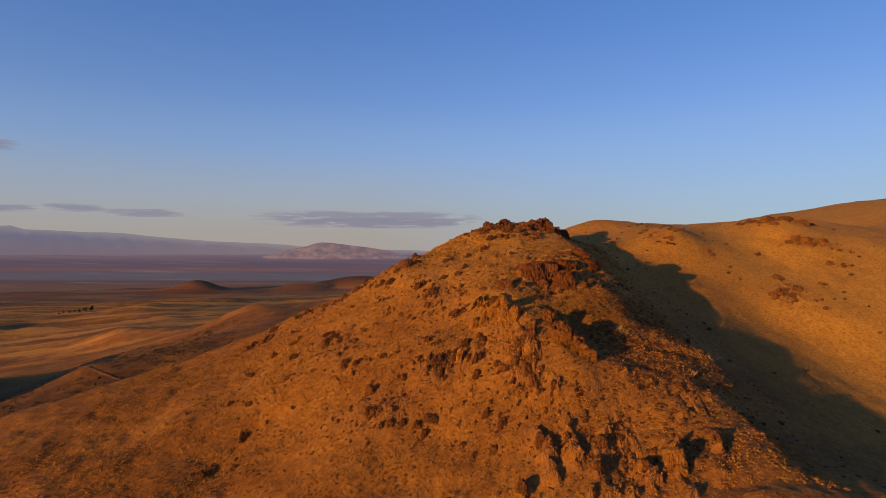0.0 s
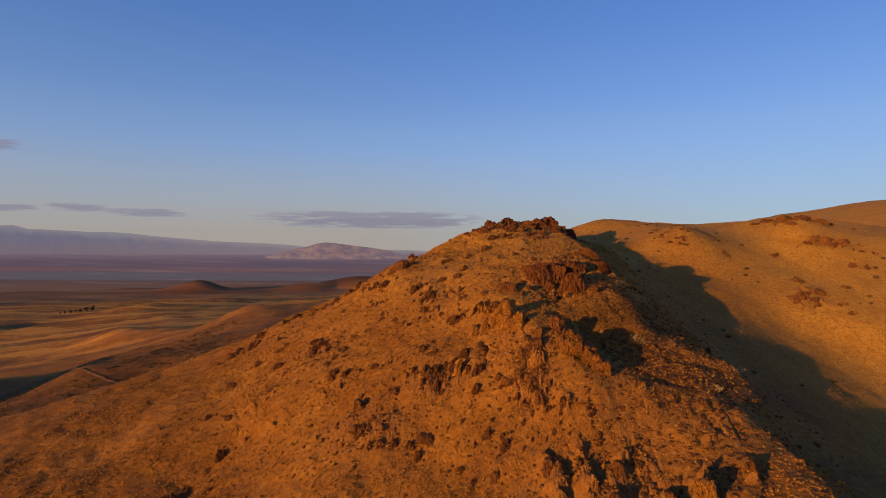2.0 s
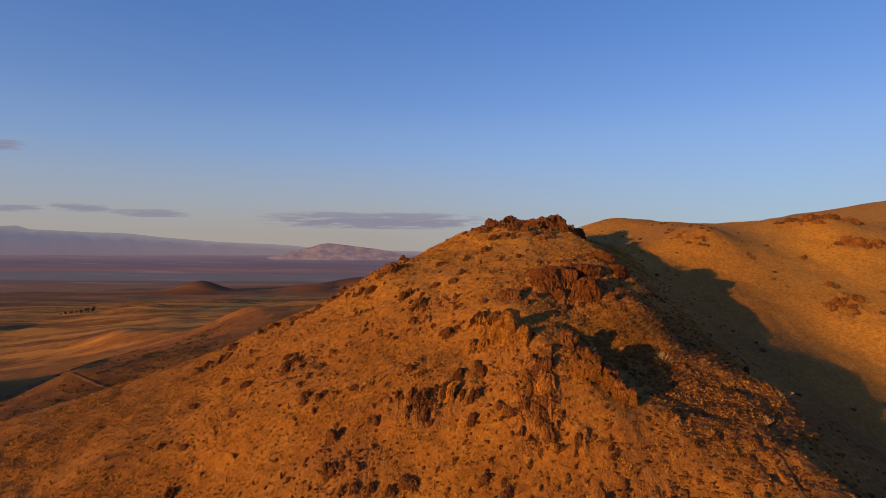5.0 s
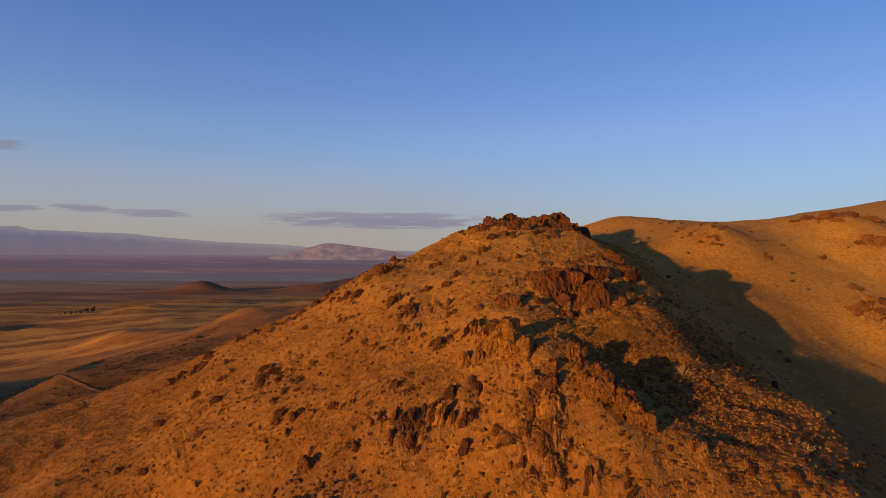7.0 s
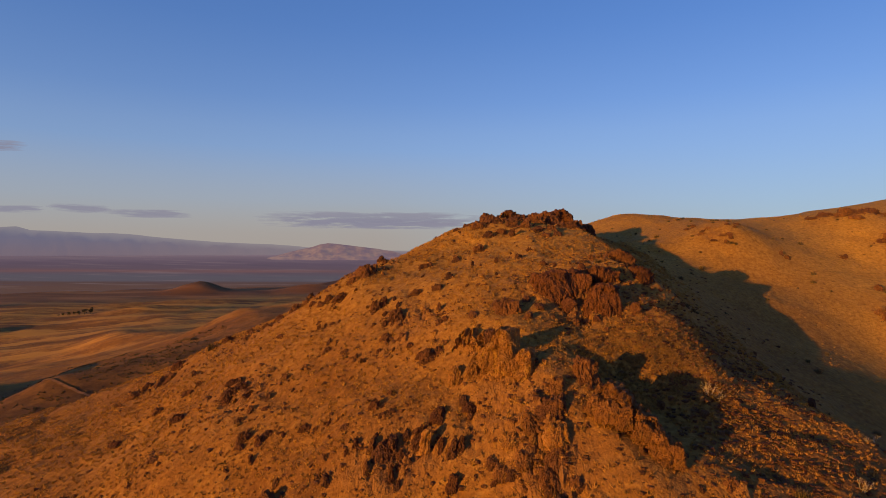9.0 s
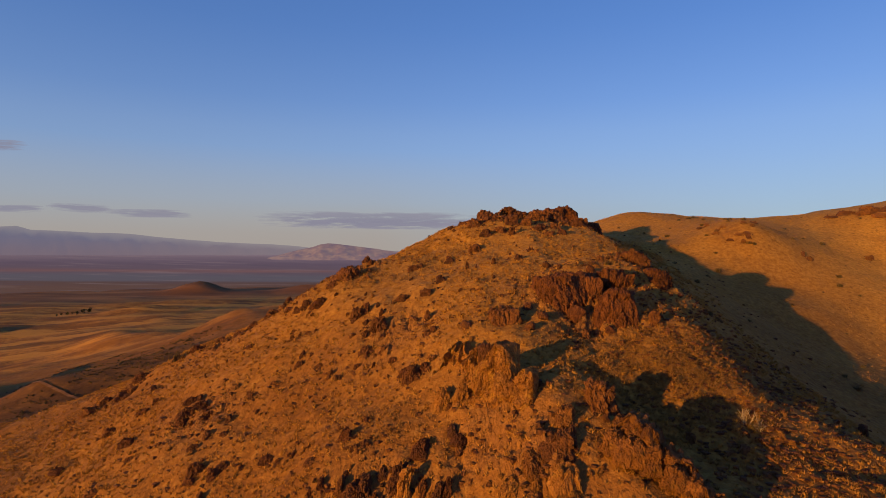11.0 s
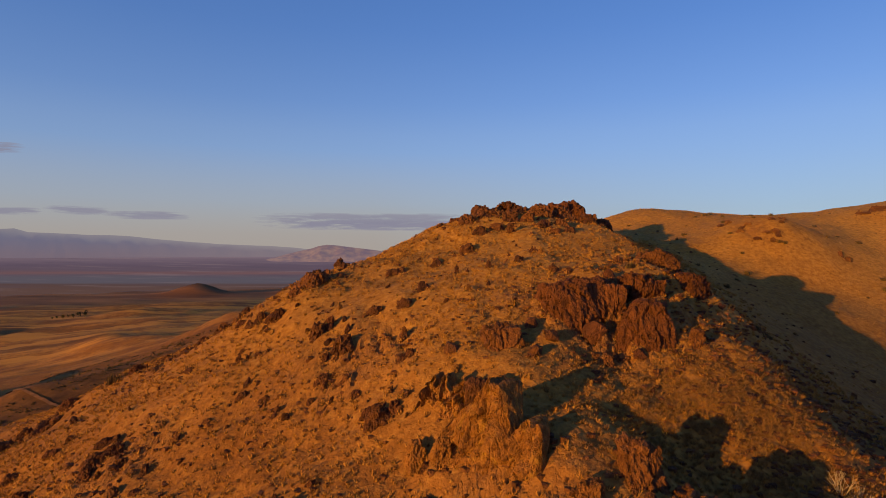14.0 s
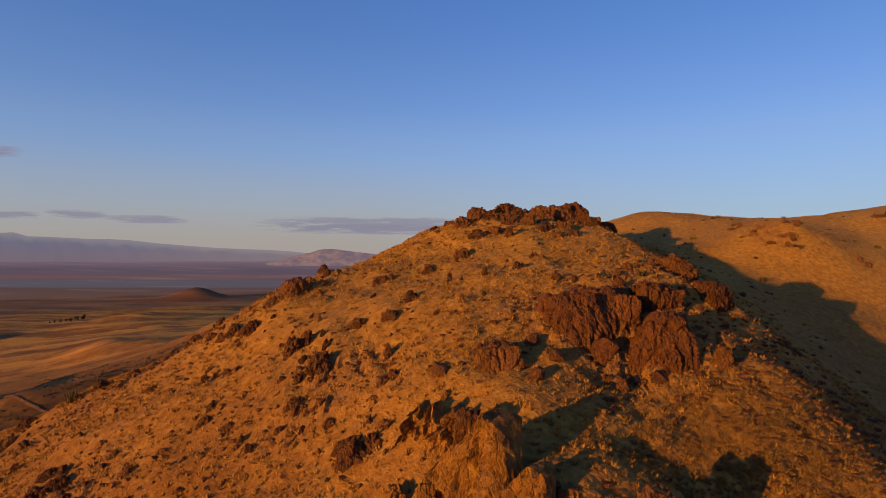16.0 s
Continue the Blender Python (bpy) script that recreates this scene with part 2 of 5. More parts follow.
def fins(x, y):
    """How far the fins stand above the ground about them."""
    out = np.zeros_like(x)
    for line, h, west in FINS + LOW_FINS:
        gone = 0.0
        total = sum(math.dist(a, b) for a, b in zip(line, line[1:]))
        best, bs, bu = np.full(x.shape, 1e9), np.zeros_like(x), np.zeros_like(x)
        for (ax, ay), (bx, by) in zip(line, line[1:]):
            d = math.dist((ax, ay), (bx, by))
            ux, uy = (bx - ax) / d, (by - ay) / d
            u = (x - ax) * ux + (y - ay) * uy
            side = -(x - ax) * uy + (y - ay) * ux
            dist = np.hypot(side, u - np.clip(u, 0, d))
            near = dist < best
            best, bs, bu = np.where(near, dist, best), np.where(near, np.sign(side) * dist, bs), np.where(near, gone + np.clip(u, 0, d), bu)
            gone += d
        s = bs + 0.45 * fbm(bu / 0.8 + h, bs / 1.2, 7.7, 3)
        top = h * (0.55 + 0.75 * vnoise(bu / 0.55 + 3 * h, 0.3 + s * 0.8, 1.1)) * smooth(0, 0.9, np.minimum(bu + 0.3, total - bu + 0.3))
        over = np.where(best < west + 1, top * np.where(s > 0, 1 - smooth(0.0, 0.35, s), smooth(-west, 0, s)), 0.0)
        out = np.maximum(out, over)
    return out


def rockiness(x, y):
    x, y = np.asarray(x, float), np.asarray(y, float)
    out = 0.0 * x
    for kx, ky, ra, rb, turn, h in ROCKY:
        c, s = math.cos(radians(turn)), math.sin(radians(turn))
        u, v = ((x - kx) * c + (y - ky) * s) / ra, (-(x - kx) * s + (y - ky) * c) / rb
        out = np.maximum(out, h * np.exp(-(u * u + v * v)))
    return np.clip(out * (0.95 + 0.9 * fbm(x / 2.6, y / 2.6, 6.4, 3)), 0, 1.2)


def ground_at(x, y):
    x, y = np.asarray(x, float), np.asarray(y, float)
    z = hill_height(x, y) + 0.16 * fbm(x / 1.5, y / 1.5, 2.2, 4) * (1 - 0.65 * smooth(24, 34, x))
    z = np.array(z, float)
    by = (x > 1) & (x < 30) & (y > 31) & (y < 59)
    if by.any():
        z[by] += fins(x[by], y[by])
    k = rockiness(x, y).ravel()
    on = k > 0.04
    if on.any():
        px, py = x.ravel()[on], y.ravel()[on]
        wx = px + 0.4 * fbm(px / 1.5, py / 1.5, 3.3, 2)
        f1, f2, rnd, way = cells(np.stack([wx / 0.9 + 0.12 * py, py / 2.4, 0.37 + 0 * px], 1))
        ribs = 0.9 * (rnd[:, 0] - 0.42) + 0.9 * (rnd[:, 1] - 0.5) * way[:, 0] - 0.35 * np.clip(1 - (f2 - f1) / 0.22, 0, 1)
        f1, f2, rnd, way = cells(np.stack([wx / 0.42, py / 0.9, 0.37 + 0 * px], 1))
        ribs = ribs + 0.34 * (rnd[:, 0] - 0.5) - 0.16 * np.clip(1 - (f2 - f1) / 0.25, 0, 1)
        flat = z.ravel().copy()
        flat[on] += 0.75 * k[on] * ribs
        z = flat.reshape(z.shape)
    return z


# ---- materials ----
def material(name, rough=0.9):
    mat = bpy.data.materials.new(name)
    mat.use_nodes = True
    n, l = mat.node_tree.nodes, mat.node_tree.links
    bsdf = n["Principled BSDF"]
    bsdf.inputs["Roughness"].default_value = rough
    bsdf.inputs["Specular IOR Level"].default_value = 0.15
    return mat, n, l, bsdf


def noise_node(n, l, scale, detail=4.0, rough=0.55, where=None, stretch=None):
    node = n.new("ShaderNodeTexNoise")
    node.inputs["Scale"].default_value = scale
    node.inputs["Detail"].default_value = detail
    node.inputs["Roughness"].default_value = rough
    src = where
    if src is None:
        geo = n.new("ShaderNodeNewGeometry")
        src = geo.outputs["Position"]
    if stretch:
        mp = n.new("ShaderNodeMapping")
        mp.inputs["Scale"].default_value = stretch
        l.new(src, mp.inputs["Vector"])
        src = mp.outputs["Vector"]
    l.new(src, node.inputs["Vector"])
    return node.outputs["Fac"]


def ramp(n, l, fac, stops):
    node = n.new("ShaderNodeValToRGB")
    e = node.color_ramp.elements
    while len(e) < len(stops):
        e.new(0.5)
    for item, (at, col) in zip(e, stops):
        item.position = at
        item.color = (*col, 1.0) if len(col) == 3 else col
    l.new(fac, node.inputs["Fac"])
    return node.outputs["Color"]


def mix(n, l, fac, a, b, mode="MIX"):
    node = n.new("ShaderNodeMix")
    node.data_type, node.blend_type = "RGBA", mode
    for value, k in ((fac, 0), (a, 6), (b, 7)):
        if isinstance(value, (int, float)):
            node.inputs[k].default_value = value
        elif isinstance(value, tuple):
            node.inputs[k].default_value = (*value, 1.0)
        else:
            l.new(value, node.inputs[k])
    return node.outputs[2]


def bumped(n, l, bsdf, fac, strength, distance):
    node = n.new("ShaderNodeBump")
    node.inputs["Strength"].default_value = strength
    node.inputs["Distance"].default_value = distance
    l.new(fac, node.inputs["Height"])
    l.new(node.outputs["Normal"], bsdf.inputs["Normal"])


def maths(n, l, op, a, b=0.0):
    node = n.new("ShaderNodeMath")
    node.operation = op
    for value, k in ((a, 0), (b, 1)):
        if isinstance(value, (int, float)):
            node.inputs[k].default_value = value
        else:
            l.new(value, node.inputs[k])
    return node.outputs[0]


def ground_material():
    mat, n, l, bsdf = material("dry_grass_and_soil", 0.95)
    patches = noise_node(n, l, 0.11, 5, 0.6)
    grain = noise_node(n, l, 2.3, 6, 0.65)
    fine = noise_node(n, l, 9.0, 3, 0.6)
    soil = ramp(n, l, grain, [(0.30, (0.0667, 0.0267, 0.0058)), (0.52, (0.1343, 0.0551, 0.0102)), (0.72, (0.1911, 0.0904, 0.0189))])
    grass = ramp(n, l, grain, [(0.30, (0.1259, 0.0537, 0.0102)), (0.5, (0.2020, 0.0903, 0.0171)), (0.7, (0.2771, 0.1482, 0.0328))])
    worn = noise_node(n, l, 0.75, 4, 0.7)
    soil = mix(n, l, ramp(n, l, worn, [(0.50, (0, 0, 0)), (0.66, (0.28, 0.28, 0.28))]), soil, (0.0774, 0.0323, 0.0078))
    grass = mix(n, l, ramp(n, l, worn, [(0.52, (0, 0, 0)), (0.68, (0.3, 0.3, 0.3))]), grass, (0.1138, 0.0510, 0.0119))
    # the grass colour gains on the soil colour with height
    geo = n.new("ShaderNodeNewGeometry")
    sep = n.new("ShaderNodeSeparateXYZ")
    l.new(geo.outputs["Position"], sep.inputs[0])
    rise = n.new("ShaderNodeMapRange")
    rise.inputs[1].default_value, rise.inputs[2].default_value, rise.inputs[3].default_value, rise.inputs[4].default_value = -26, -1, -0.04, 0.16
    l.new(sep.outputs["Z"], rise.inputs[0])
    hill = mix(n, l, ramp(n, l, maths(n, l, "ADD", patches, rise.outputs[0]), [(0.38, (0, 0, 0)), (0.66, (1, 1, 1))]), soil, grass)
    # the wide country: tan fields, brown sage and bare slopes
    wide = noise_node(n, l, 0.006, 8, 0.62, stretch=(0.7, 1.5, 1.0))
    sage = noise_node(n, l, 0.035, 8, 0.75)
    speck = noise_node(n, l, 0.22, 4, 0.7)
    country = ramp(n, l, wide, [(0.34, (0.105, 0.041, 0.0085)), (0.44, (0.200, 0.085, 0.0110)), (0.50, (0.300, 0.132, 0.0170)), (0.54, (0.370, 0.172, 0.0240)), (0.60, (0.235, 0.098, 0.0120)), (0.70, (0.140, 0.056, 0.0095))])
    country = mix(n, l, ramp(n, l, sage, [(0.47, (0, 0, 0)), (0.60, (0.7500, 0.7500, 1.1625))]), country, (0.1450, 0.0600, 0.0105))
    country = mix(n, l, ramp(n, l, speck, [(0.52, (0, 0, 0)), (0.66, (0.5000, 0.5000, 0.7750))]), country, (0.0810, 0.0420, 0.0143))
    # pale strips of mown grass along the low swells
    strips = noise_node(n, l, 0.011, 7, 0.6, stretch=(0.28, 2.0, 1.0))
    beyond = n.new("ShaderNodeMapRange")
    beyond.inputs[1].default_value, beyond.inputs[2].default_value, beyond.inputs[3].default_value = 600, 1100, 0.25
    span = n.new("ShaderNodeVectorMath")
    span.operation = "LENGTH"
    l.new(geo.outputs["Position"], span.inputs[0])
    l.new(span.outputs["Value"], beyond.inputs[0])
    strips = maths(n, l, "ADD", maths(n, l, "MULTIPLY", maths(n, l, "SUBTRACT", strips, 0.5), beyond.outputs[0]), 0.5)
    country = mix(n, l, ramp(n, l, strips, [(0.51, (0, 0, 0)), (0.57, (0.8, 0.8, 0.8))]), country, (0.43, 0.212, 0.0300))
    country = mix(n, l, ramp(n, l, strips, [(0.36, (0.6, 0.6, 0.6)), (0.44, (0, 0, 0))]), country, (0.130, 0.0570, 0.0120))
    # sagebrush on the foot of the hill
    ring = n.new("ShaderNodeMapRange")
    ring.inputs[1].default_value, ring.inputs[2].default_value, ring.inputs[3].default_value, ring.inputs[4].default_value = 330, 520, 0.85, 0.0
    dist = n.new("ShaderNodeVectorMath")
    dist.operation = "DISTANCE"
    dist.inputs[1].default_value = (15, 80, 0)
    l.new(geo.outputs["Position"], dist.inputs[0])
    l.new(dist.outputs["Value"], ring.inputs[0])
    foot = ramp(n, l, noise_node(n, l, 0.09, 8, 0.75), [(0.36, (0.040, 0.019, 0.0060)), (0.50, (0.085, 0.038, 0.0095)), (0.60, (0.135, 0.061, 0.0140)), (0.70, (0.20, 0.098, 0.022))])
    country = mix(n, l, ring.outputs[0], country, foot)
    # the flats beyond are bare and dull
    flats = ramp(n, l, noise_node(n, l, 0.006, 7, 0.6, stretch=(0.35, 1.8, 1.0)), [(0.36, (0.125, 0.0560, 0.0210)), (0.52, (0.200, 0.0880, 0.0300)), (0.62, (0.290, 0.1350, 0.0430))])
    geo = n.new("ShaderNodeNewGeometry")
    dist = n.new("ShaderNodeVectorMath")
    dist.operation = "DISTANCE"
    dist.inputs[1].default_value = (15, 80, 0)
    l.new(geo.outputs["Position"], dist.inputs[0])
    away = n.new("ShaderNodeMapRange")
    away.inputs[1].default_value, away.inputs[2].default_value = 110, 260
    l.new(dist.outputs["Value"], away.inputs[0])
    off = n.new("ShaderNodeMapRange")
    off.inputs[1].default_value, off.inputs[2].default_value = 1600, 2000
    l.new(dist.outputs["Value"], off.inputs[0])
    # bare rock where it breaks the turf
    bare = n.new("ShaderNodeAttribute")
    bare.attribute_name = "rocky"
    crag = noise_node(n, l, 3.2, 8, 0.7, stretch=(1.6, 0.7, 0.6))
    stone = ramp(n, l, crag, [(0.30, (0.0666, 0.0289, 0.0131)), (0.46, (0.1497, 0.0666, 0.0206)), (0.60, (0.2052, 0.1000, 0.0323)), (0.75, (0.2773, 0.1501, 0.0588))])
    show = maths(n, l, "MULTIPLY", bare.outputs["Fac"], 1.3)
    hill = mix(n, l, show, hill, stone)
    # a paler, more golden colour on the eastern hill and the upper slopes
    east = n.new("ShaderNodeMapRange")
    east.inputs[1].default_value, east.inputs[2].default_value, east.inputs[4].default_value = 36, 60, 0.95
    l.new(sep.outputs["X"], east.inputs[0])
    brow = n.new("ShaderNodeMapRange")
    brow.inputs[1].default_value, brow.inputs[2].default_value, brow.inputs[4].default_value = -9, 0, 0.6
    l.new(sep.outputs["Z"], brow.inputs[0])
    gold = maths(n, l, "MAXIMUM", east.outputs[0], brow.outputs[0])
    gold = maths(n, l, "MULTIPLY", gold, maths(n, l, "SUBTRACT", 1.0, show))
    meadow = ramp(n, l, grain, [(0.32, (0.215, 0.108, 0.0170)), (0.5, (0.325, 0.170, 0.0270)), (0.7, (0.420, 0.235, 0.0410))])
    meadow = mix(n, l, ramp(n, l, noise_node(n, l, 0.28, 6, 0.68), [(0.46, (0, 0, 0)), (0.64, (0.4, 0.4, 0.4))]), meadow, (0.190, 0.093, 0.0170))
    meadow = mix(n, l, ramp(n, l, noise_node(n, l, 1.3, 3, 0.7), [(0.60, (0, 0, 0)), (0.68, (0.7, 0.7, 0.7))]), meadow, (0.105, 0.052, 0.0140))
    hill = mix(n, l, gold, hill, meadow)
    west = n.new("ShaderNodeMapRange")
    west.inputs[1].default_value, west.inputs[2].default_value, west.inputs[3].default_value, west.inputs[4].default_value = 60, 100, 1.0, 0.0
    l.new(sep.outputs["X"], west.inputs[0])
    colour = mix(n, l, maths(n, l, "MULTIPLY", away.outputs[0], west.outputs[0]), hill, mix(n, l, off.outputs[0], country, flats))
    l.new(colour, bsdf.inputs["Base Color"])
    lumps = n.new("ShaderNodeTexVoronoi")
    lumps.inputs["Scale"].default_value = 5.0
    lumps.inputs["Randomness"].default_value = 1.0
    shift = n.new("ShaderNodeVectorMath")
    shift.operation = "ADD"
    wob = n.new("ShaderNodeTexNoise")
    wob.inputs["Scale"].default_value = 4.0
    l.new(geo.outputs["Position"], wob.inputs["Vector"])
    l.new(geo.outputs["Position"], shift.inputs[0])
    l.new(maths(n, l, "MULTIPLY", wob.outputs["Fac"], 0.3), shift.inputs[1])
    l.new(shift.outputs[0], lumps.inputs["Vector"])
    both = maths(n, l, "ADD", maths(n, l, "ADD", maths(n, l, "MULTIPLY", grain, 0.55), maths(n, l, "MULTIPLY", fine, 0.45)), maths(n, l, "MULTIPLY", lumps.outputs["Distance"], -0.8))
    cracks = n.new("ShaderNodeTexVoronoi")
    cracks.feature = "DISTANCE_TO_EDGE"
    cracks.inputs["Scale"].default_value = 1.9
    mp = n.new("ShaderNodeMapping")
    mp.inputs["Scale"].default_value = (1.5, 0.55, 0.55)
    l.new(shift.outputs[0], mp.inputs["Vector"])
    l.new(mp.outputs[0], cracks.inputs["Vector"])
    edge = ramp(n, l, cracks.outputs["Distance"], [(0.0, (0, 0, 0)), (0.12, (1, 1, 1))])
    craggy = maths(n, l, "ADD", maths(n, l, "MULTIPLY", crag, 2.2), edge)
    both = maths(n, l, "ADD", both, maths(n, l, "MULTIPLY", craggy, show))
    bumped(n, l, bsdf, both, 1.0, 0.06)
    return mat


def rock_material(name, dark, mid, light, lichen=0.0):
    mat, n, l, bsdf = material(name, 0.85)
    tc = n.new("ShaderNodeTexCoord")
    where = tc.outputs["Object"]
    big = noise_node(n, l, 0.7, 5, 0.6, where)
    fine = noise_node(n, l, 6.0, 6, 0.7, where, (1.0, 1.0, 0.45))
    col = ramp(n, l, fine, [(0.28, dark), (0.5, mid), (0.74, light)])
    col = mix(n, l, ramp(n, l, big, [(0.42, (0, 0, 0)), (0.66, (0.75, 0.75, 0.75))]), col, tuple(0.55 * c for c in mid))
    info = n.new("ShaderNodeObjectInfo")
    tone = ramp(n, l, info.outputs["Random"], [(0.0, (0.72, 0.68, 0.66)), (1.0, (1.12, 1.08, 1.0))])
    col = mix(n, l, 1.0, col, tone, "MULTIPLY")
    if lichen:
        spots = noise_node(n, l, 1.6, 5, 0.65, where)
        col = mix(n, l, ramp(n, l, spots, [(0.60 - 0.1 * lichen, (0, 0, 0)), (0.68, (lichen, lichen, lichen))]), col, (0.34, 0.19, 0.03))
    l.new(col, bsdf.inputs["Base Color"])
    cracks = n.new("ShaderNodeTexVoronoi")
    cracks.feature = "DISTANCE_TO_EDGE"
    cracks.inputs["Scale"].default_value = 2.6
    mp = n.new("ShaderNodeMapping")
    mp.inputs["Scale"].default_value = (1.3, 1.3, 0.5)
    bend = n.new("ShaderNodeMix")
    bend.data_type = "VECTOR"
    bend.inputs[0].default_value = 0.25
    warp = n.new("ShaderNodeTexNoise")
    warp.inputs["Scale"].default_value = 1.5
    l.new(where, warp.inputs["Vector"])
    l.new(where, bend.inputs[4])
    l.new(warp.outputs["Color"], bend.inputs[5])
    l.new(bend.outputs[1], mp.inputs["Vector"])
    l.new(mp.outputs[0], cracks.inputs["Vector"])
    edge = ramp(n, l, cracks.outputs["Distance"], [(0.0, (0, 0, 0)), (0.09, (1, 1, 1))])
    chips = noise_node(n, l, 19.0, 4, 0.7, where, (1.0, 1.0, 0.6))
    rough = maths(n, l, "ADD", fine, maths(n, l, "MULTIPLY", chips, 0.35))
    bumped(n, l, bsdf, maths(n, l, "ADD", rough, maths(n, l, "MULTIPLY", edge, 0.28)), 1.0, 0.2)
    return mat


def plain_material(name, a, b, scale, rough=0.9, bump=0.4):
    mat, n, l, bsdf = material(name, rough)
    f = noise_node(n, l, scale, 4, 0.6)
    l.new(ramp(n, l, f, [(0.3, a), (0.7, b)]), bsdf.inputs["Base Color"])
    bumped(n, l, bsdf, f, bump, 0.03)
    return mat


def tuft_material(name, stops):
    mat, n, l, bsdf = material(name, 0.9)
    geo = n.new("ShaderNodeNewGeometry")
    straw = noise_node(n, l, 26.0, 2, 0.6)
    tone = maths(n, l, "ADD", maths(n, l, "MULTIPLY", geo.outputs["Random Per Island"], 0.65), maths(n, l, "MULTIPLY", straw, 0.35))
    l.new(ramp(n, l, tone, stops), bsdf.inputs["Base Color"])
    bumped(n, l, bsdf, straw, 0.6, 0.03)
    return mat


GROUND = ground_material()
ROCK = rock_material("weathered_red_brown_rock", (0.0576, 0.0247, 0.0125), (0.1412, 0.0597, 0.0224), (0.2198, 0.1029, 0.0391))
ROCK_PALE = rock_material("tan_lichen_rock", (0.1100, 0.0480, 0.0150), (0.2500, 0.1150, 0.0280), (0.3600, 0.1950, 0.0540), 0.6)
# paler than ROCK: the brightness of sunlit faces is put into its colours
ROCK_TAN = rock_material("sunlit_tan_rock", (0.0820, 0.0345, 0.0130), (0.1850, 0.0810, 0.0240), (0.2800, 0.1380, 0.0440), 0.25)
ROCK_DARK = rock_material("dark_varnished_rock", (0.0356, 0.0175, 0.0125), (0.0942, 0.0402, 0.0196), (0.1570, 0.0700, 0.0335))
ROCK_MID = rock_material("cracked_brown_rock", (0.038, 0.0165, 0.0095), (0.104, 0.040, 0.0165), (0.170, 0.070, 0.028))
TUFT = tuft_material("dry_tuft_grass", [(0.0, (0.165, 0.079, 0.0160)), (0.5, (0.262, 0.130, 0.0260)), (1.0, (0.380, 0.202, 0.0470))])
TUFT_PALE = tuft_material("pale_bunch_grass", [(0.0, (0.1165, 0.0578, 0.0170)), (0.5, (0.1806, 0.0954, 0.0292)), (1.0, (0.2679, 0.1531, 0.0510))])
SHRUB = tuft_material("dark_sagebrush", [(0.0, (0.055, 0.038, 0.017)), (1.0, (0.13, 0.088, 0.038))])
TWIG = plain_material("bleached_dead_twigs", (0.21, 0.155, 0.095), (0.31, 0.24, 0.15), 3.0)


# ---- helpers for meshes ----
def mesh_from(name, verts, faces, mats, smooth_faces=False):
    """A mesh from arrays; faces all have the same number of corners."""
    me = bpy.data.meshes.new(name)
    verts = np.asarray(verts, np.float32)
    faces = np.asarray(faces, np.int32)
    k = faces.shape[1]
    me.vertices.add(len(verts))
    me.vertices.foreach_set("co", verts.ravel())
    me.loops.add(faces.size)
    me.loops.foreach_set("vertex_index", faces.ravel())
    me.polygons.add(len(faces))
    me.polygons.foreach_set("loop_start", np.arange(0, faces.size, k, dtype=np.int32))
    me.update(calc_edges=True)
    me.polygons.foreach_set("use_smooth", np.full(len(faces), smooth_faces))
    for m in mats if isinstance(mats, (list, tuple)) else [mats]:
        me.materials.append(m)
    me.validate()
    return me


def part(name, me, parent, m=None, label=""):
    ob = new(name, me)
    ob.parent = parent
    if m is not None:
        ob.matrix_basis = m
    if label:
        tagged(ob, label)
    return ob


# ---- the ground sheet ----
def spaced(lo, hi, step, near_lo, near_hi, growth, core):
    """Coordinates that are fine between near_lo and near_hi and widen outside."""
    mid = [near_lo]
    while mid[-1] < near_hi:
        mid.append(mid[-1] + (0.5 * step if core[0] < mid[-1] < core[1] else step))
    out, s = [mid[-1]], step
    while out[-1] < hi:
        s *= growth
        out.append(out[-1] + s)
    back, s = [mid[0]], step
    while back[-1] > lo:
        s *= growth
        back.append(back[-1] - s)
    return np.array(back[:0:-1] + mid + out[1:])


def build_ground():
    xs = spaced(-2700, 2700, 0.40, -48, 72, 1.034, (-5, 24))
    ys = spaced(-2700, 2700, 0.40, 33, 122, 1.034, (34, 72))
    gx, gy = np.meshgrid(xs, ys)
    gz = ground_at(gx, gy)
    verts = np.stack([gx, gy, gz], -1).reshape(-1, 3)
    nx, ny = len(xs), len(ys)
    i = (np.arange(ny - 1)[:, None] * nx + np.arange(nx - 1)[None]).ravel()
    faces = np.stack([i, i + 1, i + nx + 1, i + nx], 1)
    me = mesh_from("ground", verts, faces, GROUND, True)
    rocky = np.clip(rockiness(gx, gy), 0, 1)
    near = (gx > 1) & (gx < 30) & (gy > 31) & (gy < 59)
    rocky[near] = np.maximum(rocky[near], np.clip(fins(gx[near], gy[near]) * 1.1, 0, 1))
    rocky = rocky.ravel()
    me.attributes.new("rocky", "FLOAT", "POINT").data.foreach_set("value", rocky.astype(np.float32))
    me.polygons.foreach_set("use_smooth", rocky[faces].mean(1) < 0.3)
    ob = new("ground", me)
    return tagged(ob, "orange-brown hillside of dry grass and stony soil in low sun", "hillside", kind="structure")


build_ground()


